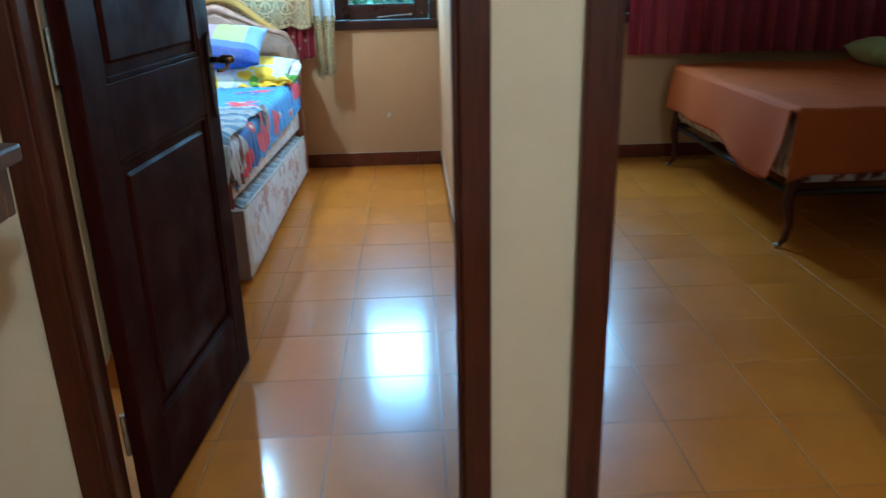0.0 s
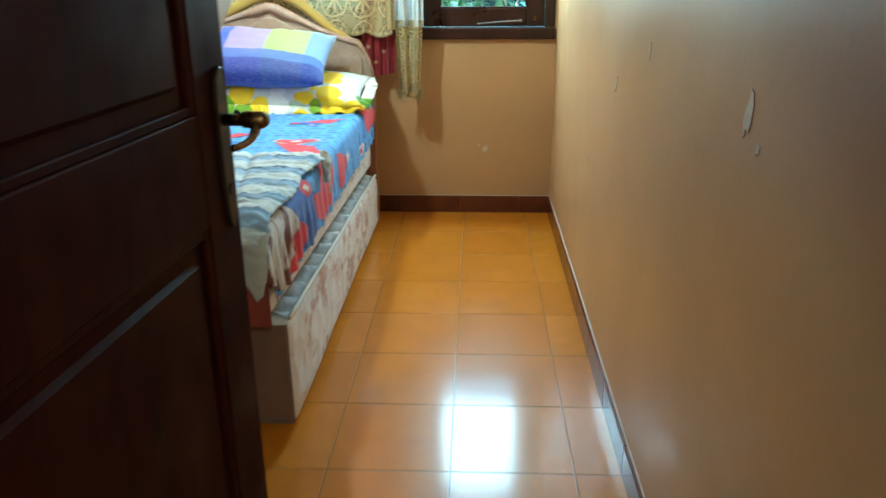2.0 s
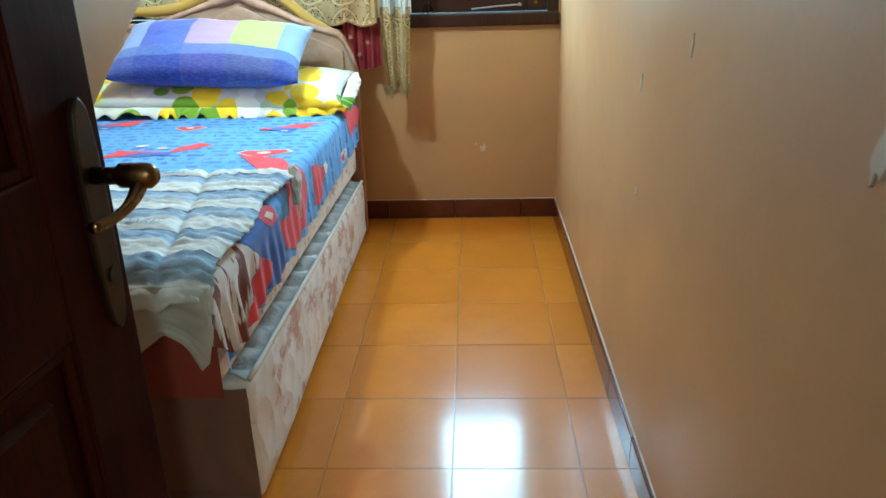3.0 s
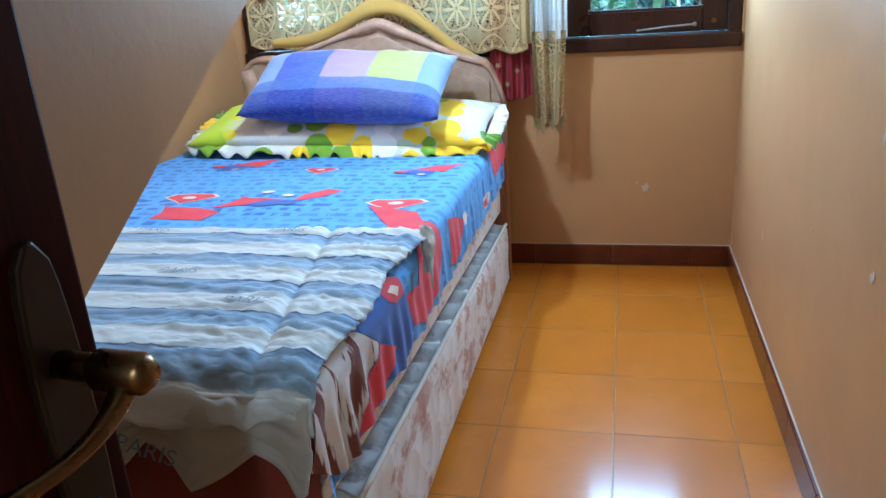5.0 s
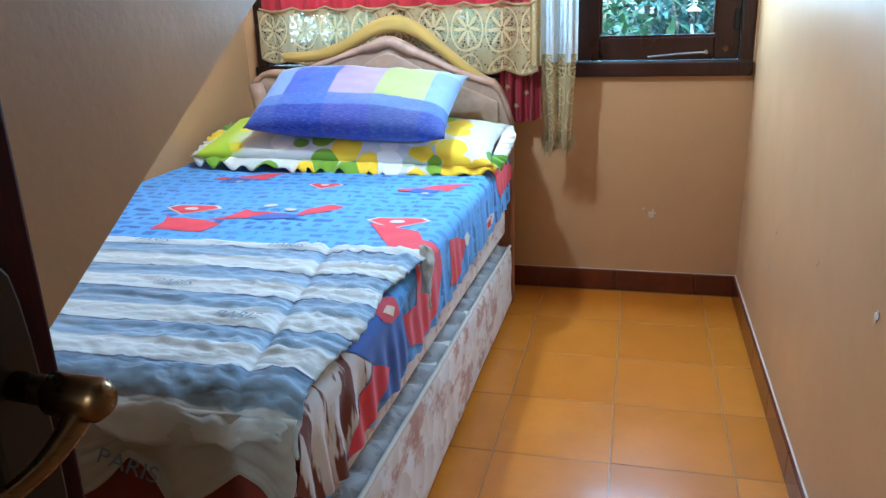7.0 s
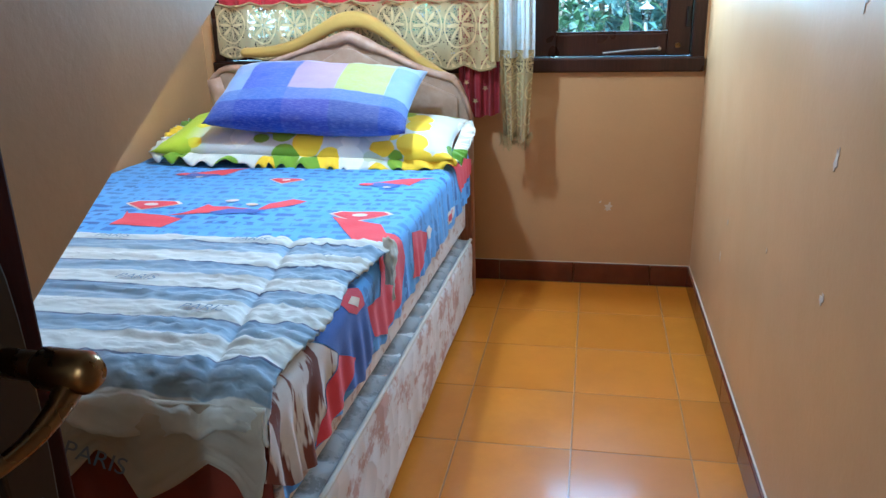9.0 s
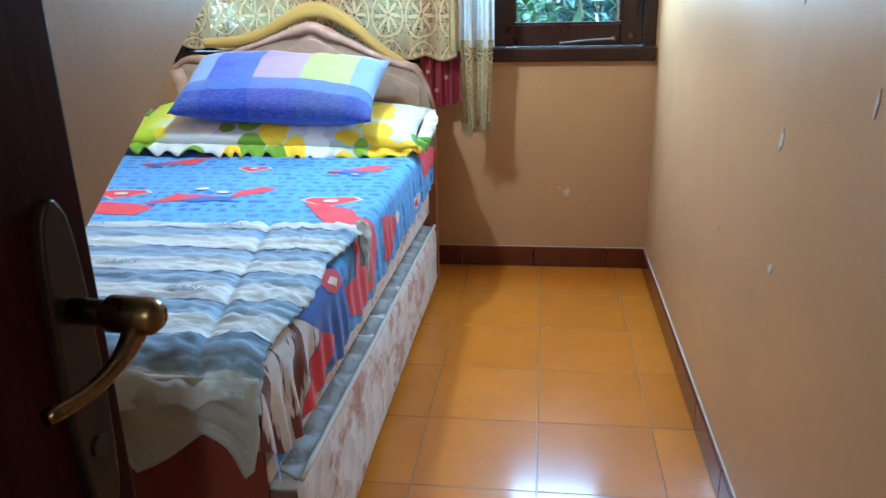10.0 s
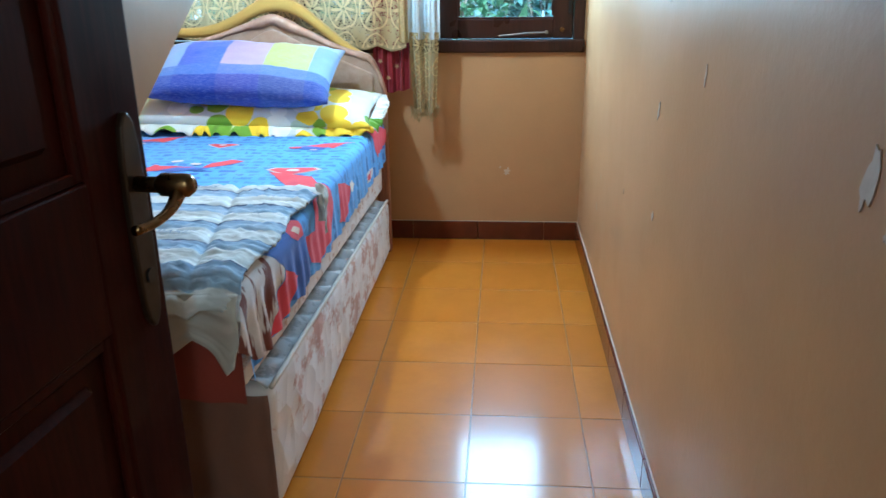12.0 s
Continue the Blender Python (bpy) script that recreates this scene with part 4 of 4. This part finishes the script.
wpart("lace_edge", tube([(-1.335 + 1.015 * k / 160, 4.618 + 0.010 * (math.sin(k / 160 * 16 * math.pi + 1.3 * nz(k / 160, 0.4, 2.0, 4)) + 0.4 * math.sin(k / 160 * 36.8 * math.pi + 2)),
                         0.868 + 0.035 * (0.5 - 0.5 * abs(math.sin(k / 160 * 9 * math.pi))) - 0.055 * k / 160) for k in range(161)], 0.004, 6), M_LACE2, cu, "corded gold edge", True)
wpart("scallop_edge", tube([(-1.325 + 1.01 * k / 160, 4.612 + 0.008 * math.sin(k / 160 * 18 * math.pi), 1.045 + 0.028 * (0.5 - 0.5 * abs(math.sin(k / 160 * 8 * math.pi)))) for k in range(161)], 0.0045, 6), M_LACE2, cu, "corded gold scallop", True)
wpart("side_drape", drape(-0.455, -0.312, 4.645, 0.640, ROD, 3.5, 0.012, 0.006, 3, 3.0, lean=0.02, nu=60), M_MAROONC, cu, "dark maroon gathered side drape", True)
star = [((0.011 if k % 2 else 0.005) * math.sin(k * math.pi / 5), (0.011 if k % 2 else 0.005) * math.cos(k * math.pi / 5)) for k in range(10)]
for x, z in ((-0.425, 0.775), (-0.36, 0.755), (-0.395, 0.71), (-0.345, 0.82)):
    st = wpart("woven_star", prism([(x + a, z + b) for a, b in star], "y", 4.620, 4.6235), M_LACE2, cu, "small gold woven star")

hung(cu)
sc = thing("sheer_curtain", pose(-0.25, 4.60, ROD), "white sheer curtain with a gold lace border and fringe", "curtain")
wpart("sheer", drape(-0.306, -0.188, 4.585, 0.86, ROD, 2.3, 0.022, 0.0, 1, 5.0, nu=80, nv=40), M_SHEER, sc, "white sheer cloth with faint brown marks", True)
wpart("lace_border", drape(-0.306, -0.190, 4.583, 0.575, 0.885, 2.3, 0.022, 0.05, 2, 5.0, nu=90, nv=60, flare=-0.03), M_LACE2, sc, "gold lace border", True)
fr_b = bmesh.new()
rf = random.Random(5)
for k in range(70):
    u = k / 69
    x = -0.306 + 0.111 * u
    y = 4.583 + 0.013 * math.sin(u * 2.6 * 2 * math.pi)
    z = 0.600 + 0.02 * (0.5 - abs(math.sin(u * 2 * math.pi)))
    tube([(x, y, z), (x + rf.uniform(-.006, .006), y + rf.uniform(-.006, .006), z - 0.022), (x + rf.uniform(-.01, .01), y + rf.uniform(-.008, .008), z - rf.uniform(0.03, 0.05))], 0.0011, 4, bm=fr_b)
wpart("fringe", fr_b, M_LACE2, sc, "short brown-gold fringe")
wpart("gold_fold", drape(-0.345, -0.300, 4.604, 0.845, ROD, 1.5, 0.010, 0.01, 2, 7.0, nu=30), M_LACE, sc, "gathered gold lace edge", True)

hung(sc)


# ---- second room ----
rc = thing("curtain", pose(2.3, 4.70, ROD), "dark red gathered curtain over the second room's window", "curtain")
wpart("rod", tube([(0.70, 4.707, ROD), (3.3, 4.707, ROD)], 0.011, 12), M_BRASS, rc, smooth=True)
wpart("bracket", box(1.2, 1.216, 4.70, YF + 0.002, ROD - 0.02, ROD + 0.012), M_BRASS, rc)
wpart("bracket", box(3.0, 3.016, 4.70, YF + 0.002, ROD - 0.02, ROD + 0.012), M_BRASS, rc)
wpart("cloth", drape(1.548, 3.28, 4.707, 0.652, ROD, 15, 0.022, 0.01, 15, 9.0, nu=220), M_MAROONC, rc, "dark red cloth hanging in folds", True)

oc = cloth("orange_cover_cloth", (0.40, 0.085, 0.008))
oc.p.inputs["Sheen Weight"].default_value = 0.0
oc.p.inputs["Specular IOR Level"].default_value = 0.2
M_ORANGE = oc.m
b2 = thing("metal_bed", pose(2.4, 3.8, 0), "low dark metal bed with curved legs in the second room", "bed")
wpart("side_rail", tube([(1.845, 3.09, 0.235), (1.842, 3.8, 0.228), (1.845, 4.56, 0.24)], 0.016, 10), M_BLACK, b2, "dark round side rail", True)
wpart("side_rail", tube([(2.93, 3.09, 0.235), (2.93, 4.56, 0.24)], 0.016, 10), M_BLACK, b2, smooth=True)
for y in (3.08, 4.57):
    wpart("end_rail", tube([(1.845, y, 0.245), (2.93, y, 0.245)], 0.016, 10), M_BLACK, b2, smooth=True)
for x, y, s in ((1.835, 3.085, -1), (2.94, 3.085, 1), (1.835, 4.565, -1), (2.94, 4.565, 1)):
    leg = wpart("leg", tube([(x - s * 0.02, y, 0.50), (x, y, 0.30), (x + s * 0.012, y, 0.20), (x - s * 0.006, y, 0.10), (x + s * 0.004, y, 0.035), (x + s * 0.03, y, 0.008)], [0.018, 0.026, 0.022, 0.015, 0.015, 0.012], 12), M_WOOD, b2, "curved dark leg", True)
    leg_tip = tube([(x + s * 0.022, y, 0.010), (x + s * 0.045, y, 0.010)], 0.010, 10)
    wpart("foot_cap", leg_tip, M_STEEL, b2, "small bright foot cap", True)
wpart("mattress", soft_box(1.83, 2.95, 3.09, 4.58, 0.27, 0.575, 0.05, 3), M_RUST, b2, smooth=True)


def cover2(u, v):
    """The cover: over the top, down the side and the foot end."""
    x = 1.80 + 1.18 * u
    y = 3.06 + 1.55 * v
    z = 0.604 + 0.012 * nz(x, y, 0, 3) + 0.004 * nz(x, y, 0, 12)
    return (x, y, z - 0.02 * max(0, 1 - u / 0.03) ** 2 - 0.02 * max(0, 1 - v / 0.02) ** 2)


cv = thing("bed_cover", pose(2.4, 3.8, 0.6), "rust-orange cover hanging over the second bed", "bed cover")
wpart("top", sheet(cover2, 70, 80, 0.004), M_ORANGE, cv, smooth=True)


def side2(u, v):
    y = 3.10 + 1.48 * u
    drop = 0.235 + 0.10 * math.exp(-((u - 0.16) / 0.2) ** 2) - 0.05 * max(0, 0.08 - u) / 0.08 * 3.0
    return (1.797 - 0.03 * v + 0.012 * math.sin(u * 16) * v, y, 0.592 - drop * v)


wpart("side_drop", sheet(side2, 70, 20, 0.003), M_ORANGE, cv, "side of the cover hanging in a curve", True)


def foot2(u, v):
    x = 1.80 + 1.17 * u
    return (x - 0.02 * v * (1 - u), 3.056 - 0.012 * v + 0.006 * math.sin(u * 24) * v, 0.592 - (0.262 + 0.03 * math.exp(-(u / 0.06) ** 2)) * v)


wpart("foot_drop", sheet(foot2, 70, 16, 0.003), M_ORANGE, cv, "foot end of the cover hanging straight", True)
gp = thing("pillow", pose(2.93, 4.33, 0.665, 6, 0, 80), "plump yellow-green pillow on the orange bed cover", "pillow")
part("case", pillow_shape(0.46, 0.34, 0.16, 9.0, 24, 18), cloth("lime_cloth", (0.45, 0.50, 0.16)).m, gp, smooth=True)

# ---- hall table ----
tb = thing("side_table", pose(-0.86, 0.72, 0), "dark brown wooden side table against the hall wall", "table")
wpart("tabletop", box(-1.36, -0.285, 0.70, 1.10, 0.925, 0.952, 0.006, seg=2), M_TABLE, tb, "worn brown top with a pale edge")
ap = box(-1.34, -0.30, 0.72, 0.745, 0.855, 0.924, 0.003)
box(-1.34, -0.30, 1.055, 1.08, 0.855, 0.924, 0.003, bm=ap)
box(-0.325, -0.30, 0.745, 1.055, 0.855, 0.924, 0.003, bm=ap)
box(-1.34, -1.315, 0.745, 1.055, 0.855, 0.924, 0.003, bm=ap)
wpart("apron", ap, M_TABLE, tb)
for x in (-1.30, -0.80):
    for y in (0.76, 1.03):
        wpart("leg", box(x - 0.025, x + 0.025, y - 0.025, y + 0.025, 0, 0.924, 0.004), M_TABLE, tb)
kn = thing("ornament", pose(-0.325, 1.07, 0.952), "small black ornament on the side table", "ornament")
part("body", lathe([(0.016, 0.0), (0.020, 0.006), (0.022, 0.02), (0.012, 0.032), (0.004, 0.038)], 14), M_BLACK, kn, smooth=True)
part("foot", lathe([(0.022, 0.0), (0.022, 0.004)], 14), M_BLACK, kn)

# ---- outside ----
M_SOIL = Mat("garden_soil", (0.16, 0.15, 0.09), 0.9).vary(0.6, 0.7, (0.08, 0.13, 0.04)).vary(6, 0.5, (0.24, 0.2, 0.14)).relief(8, 0.6, 0.05).m
tagged(obj("ground", box(-300, 300, YF + 0.14, 600, -0.6, -0.25), M_SOIL), "grassy garden ground outside the windows", "ground", kind="structure")


def leafy(name, base):
    c = Mat(name, base, 0.5)
    f = c.t.nodes.new("ShaderNodeNewGeometry").outputs["Random Per Island"]
    c.color(c.mix(f, tuple(k * 0.6 for k in base), tuple(min(1, k * 1.6) for k in base)))
    return backlit(c, base, 0.35)


M_LEAF = leafy("green_leaf", (0.06, 0.115, 0.055))
M_LEAF2 = leafy("lime_leaf", (0.12, 0.18, 0.03))
M_LEAF3 = leafy("blue_green_leaf", (0.05, 0.10, 0.09))
M_BARK = Mat("bark", (0.22, 0.19, 0.15), 0.9).vary(9, 0.6, (0.10, 0.08, 0.06)).relief(20, 0.7, 0.02).m


def leaf(b, p, d, length, width, r):
    """One bent leaf blade with a midrib fold."""
    s = d.cross(Vector((0, 0, 1)))
    if s.length < 0.01:
        s = Vector((1, 0, 0))
    s = s.normalized() * width / 2
    mid = p + d * length * 0.5 + Vector((0, 0, 0.06 * length))
    tip = p + d * length - Vector((0, 0, 0.22 * length))
    vs = [b.verts.new(q) for q in (p, mid - s, mid - Vector((0, 0, 0.12 * width)), mid + s, tip)]
    for f in ((0, 2, 1), (0, 3, 2), (1, 2, 4), (2, 3, 4)):
        b.faces.new([vs[k] for k in f])


def shrub(x, y, height, spread, leaves, size, material, seed, label):
    r = random.Random(seed)
    d = thing("shrub", pose(x, y, -0.25), label, "shrub", group="garden plants")
    tb_ = bmesh.new()
    tips = []
    for k in range(7):
        a = r.uniform(0, 6.28)
        top = Vector((spread * 0.6 * math.cos(a) * r.random(), spread * 0.6 * math.sin(a) * r.random(), height * r.uniform(0.6, 0.95)))
        mid = top * 0.5 + Vector((r.uniform(-0.1, 0.1), r.uniform(-0.1, 0.1), 0.1))
        tube([(0.03 * math.cos(a), 0.03 * math.sin(a), 0), mid, top], [0.03, 0.018, 0.007], 6, bm=tb_)
        tips += [mid, top]
    part("stems", tb_, M_BARK, d)
    lb = bmesh.new()
    for k in range(leaves):
        t = tips[r.randrange(len(tips))]
        p = t + Vector((r.gauss(0, spread * 0.3), r.gauss(0, spread * 0.3), r.gauss(0, height * 0.16)))
        p.z = max(p.z, 0.05)
        v = Vector((r.gauss(0, 1), r.gauss(0, 1), r.gauss(0.1, 0.5))).normalized()
        leaf(lb, p, v, size * r.uniform(0.6, 1.3), size * r.uniform(0.25, 0.45), r)
    part("crown", lb, material, d, "many small uneven leaves")
    return d


shrub(-0.45, 7.6, 2.1, 0.8, 800, 0.18, M_LEAF, 1, "leafy green garden shrub outside the window")
shrub(0.65, 8.8, 1.9, 1.1, 1300, 0.20, M_LEAF3, 2, "dark blue-green garden shrub outside the window")
shrub(0.78, 6.9, 1.05, 0.35, 320, 0.13, M_LEAF2, 3, "low lime-green shrub beside the garden lantern")
shrub(-1.7, 7.8, 2.2, 1.0, 700, 0.24, M_LEAF, 4, "tall leafy green garden shrub")
shrub(2.6, 8.2, 2.0, 1.0, 600, 0.24, M_LEAF, 5, "leafy green garden shrub before the second window")
for k, x in enumerate((-3.0, -1.4, 0.1, 1.6, 3.1)):
    shrub(x, 10.2, 2.6, 1.3, 1300, 0.24, M_LEAF3 if k % 2 else M_LEAF, 20 + k, "dense green shrub in the row before the garden wall")
shrub(4.2, 9.0, 2.3, 1.2, 500, 0.28, M_LEAF3, 6, "dark green garden shrub near the fence")

M_WHITE = Mat("white_plaster", (0.5, 0.55, 0.56), 0.8).vary(2, 0.5, (0.3, 0.32, 0.31)).vary(12, 0.4, (0.36, 0.38, 0.36)).relief(20, 0.3).m
gw = thing("garden_wall", pose(1, 11.2, -0.25), "pale weathered garden wall with piers", "garden wall")
part("wall", box(-14, 14, -0.08, 0.08, 0, 1.15, 0.01), M_WHITE, gw)
for k in range(-4, 5):
    part("pier", box(k * 2.6 - 0.15, k * 2.6 + 0.15, -0.15, 0.15, 0, 1.35, 0.02), M_WHITE, gw)

ln = thing("garden_lantern", pose(0.396, 8.0, 0.44) @ Matrix.Scale(0.45, 4), "white garden lantern on a slim post", "lantern")
part("post", tube([(0, 0, -1.56), (0, 0, 0.98)], 0.03, 10), M_WHITE, ln, smooth=True)
part("cage", lathe([(0.035, 0.98), (0.06, 1.0), (0.085, 1.17), (0.09, 1.18)], 6), M_GLASS, ln, "clear lantern glass")
for k in range(6):
    a = k * math.pi / 3
    part("bar", tube([(0.062 * math.cos(a), 0.062 * math.sin(a), 1.0), (0.09 * math.cos(a), 0.09 * math.sin(a), 1.18)], 0.005, 6), M_BLACK, ln)
part("roof", lathe([(0.125, 1.18), (0.12, 1.195), (0.05, 1.25), (0.02, 1.27), (0.012, 1.30), (0.004, 1.32)], 12), M_WHITE, ln, smooth=True)


# ---- paint chips, skirting and floor tiles ----
def chip(parent, m, w, h, seed):
    """A flat irregular flake of bare plaster in the x-z plane of m."""
    r = random.Random(seed)
    n = 18
    pts = []
    for k in range(n):
        a = 2 * math.pi * k / n
        q = 0.5 * (0.45 + 0.7 * r.random())
        pts.append((w * q * math.cos(a) + 0.12 * h * math.sin(a), h * q * math.sin(a)))
    ob = part("paint_chip", prism(pts, "y", -0.0012, 0.004), M_CHIP, parent, "pale spot of bare plaster")
    ob.matrix_basis = m
    return ob


for i, (y, z, w, h) in enumerate(((2.20, 0.955, 0.028, 0.076), (2.15, 0.915, 0.014, 0.02), (2.832, 0.974, 0.010, 0.040), (3.20, 0.855, 0.02, 0.05), (4.17, 0.349, 0.02, 0.034),
                                  (3.176, 0.615, 0.022, 0.026), (4.10, 0.478, 0.012, 0.022), (3.16, 1.12, 0.02, 0.07), (3.60, 0.56, 0.01, 0.016), (1.75, 1.10, 0.03, 0.03), (4.72, 0.42, 0.014, 0.03))):
    chip(wall_right, pose(XR, y, z, 0, 0, -90), w, h, i)
chip(wall_far, pose(0.098, YF, 0.318), 0.032, 0.038, 40)
chip(wall_far, pose(0.068, YF, 0.337), 0.010, 0.012, 41)

skirts = {}


def skirt(parent, length, m):
    key = round(length, 3)
    if key not in skirts:
        b = box(0.001, length - 0.001, -0.011, 0.002, 0.0, 0.083, 0.0018)
        me = bpy.data.meshes.new("skirting_tile")
        b.to_mesh(me)
        b.free()
        me.materials.append(M_SKIRT)
        skirts[key] = me
    ob = new("skirting_tile", skirts[key])
    ob.parent = parent
    ob.matrix_basis = m


def skirting(label, x, y, length, turn):
    sk = thing("baseboard", pose(x, y, 0.0, 0, 0, turn), label, "baseboard", kind="structure")
    k = 0.0
    while k < length - 0.01:
        skirt(sk, min(0.30, length - k), pose(k, 0, 0))
        k += 0.30
    part("mortar_line", box(0.0, length, -0.004, 0.002, 0.0834, 0.0855), M_CHIP, sk, "thin pale mortar line")
    return sk


SK = "dark red-brown glazed skirting tiles along the wall"
skirting(SK, XL, YF, XR - XL, 0)
skirting(SK, XR, YF - 0.012, YF - YH - 0.012, -90)
skirting(SK, RX0, YF, RX1 - RX0, 0)

tiles = {}
TILE, GAP = 0.30, 0.0026


def tile(x0, x1, y0, y1):
    w, h = round(x1 - x0, 3), round(y1 - y0, 3)
    if w < 0.02 or h < 0.02:
        return
    if (w, h) not in tiles:
        b = box(-w / 2, w / 2, -h / 2, h / 2, -0.008, 0.0, 0.0014)
        me = bpy.data.meshes.new("tile")
        b.to_mesh(me)
        b.free()
        me.materials.append(M_TILE)
        tiles[(w, h)] = me
    ob = new("tile", tiles[(w, h)])
    ob.parent = floor
    r = random.Random(round(x0 * 100) * 7919 + round(y0 * 100))
    ob.matrix_basis = pose((x0 + x1) / 2, (y0 + y1) / 2, r.uniform(-0.0004, 0.0), r.uniform(-0.08, 0.08), r.uniform(-0.08, 0.08), 0)


def tiled(x0, x1, y0, y1):
    for i in range(math.floor(x0 / TILE), math.ceil(x1 / TILE)):
        for j in range(math.floor(y0 / TILE), math.ceil(y1 / TILE)):
            tile(max(x0, i * TILE + GAP / 2), min(x1, (i + 1) * TILE - GAP / 2), max(y0, j * TILE + GAP / 2), min(y1, (j + 1) * TILE - GAP / 2))


tiled(XL, XR, YH, YF)
tiled(RX0, 3.2, YH, YF)
tiled(DX0 + 0.052, DX1 - 0.056, YW - 0.0, YH)
tiled(EX0 + 0.056, EX1 - 0.056, YW - 0.0, YH)
tiled(-1.2, 1.5, -0.3, YW)

# the hall's other tiles, out of the walk's sight
field = bmesh.new()
for fx0, fx1, fy0, fy1 in ((HX0, -1.2, -0.3, YW), (1.5, RX1, -0.3, YW), (HX0, RX1, HY0, -0.3), (3.2, RX1, YH, YF)):
    for i in range(math.floor(fx0 / TILE + 0.001), math.ceil(fx1 / TILE - 0.001)):
        for j in range(math.floor(fy0 / TILE + 0.001), math.ceil(fy1 / TILE - 0.001)):
            a0, a1 = max(fx0, i * TILE + GAP / 2), min(fx1, (i + 1) * TILE - GAP / 2)
            b0, b1 = max(fy0, j * TILE + GAP / 2), min(fy1, (j + 1) * TILE - GAP / 2)
            if a1 - a0 > 0.02 and b1 - b0 > 0.02:
                box(a0, a1, b0, b1, -0.008, -0.0002, 0.0014, bm=field)
tagged(part("tile_field", field, M_TILE, floor, "orange-brown glazed tiles of the rest of the hall"), kind="stuff")
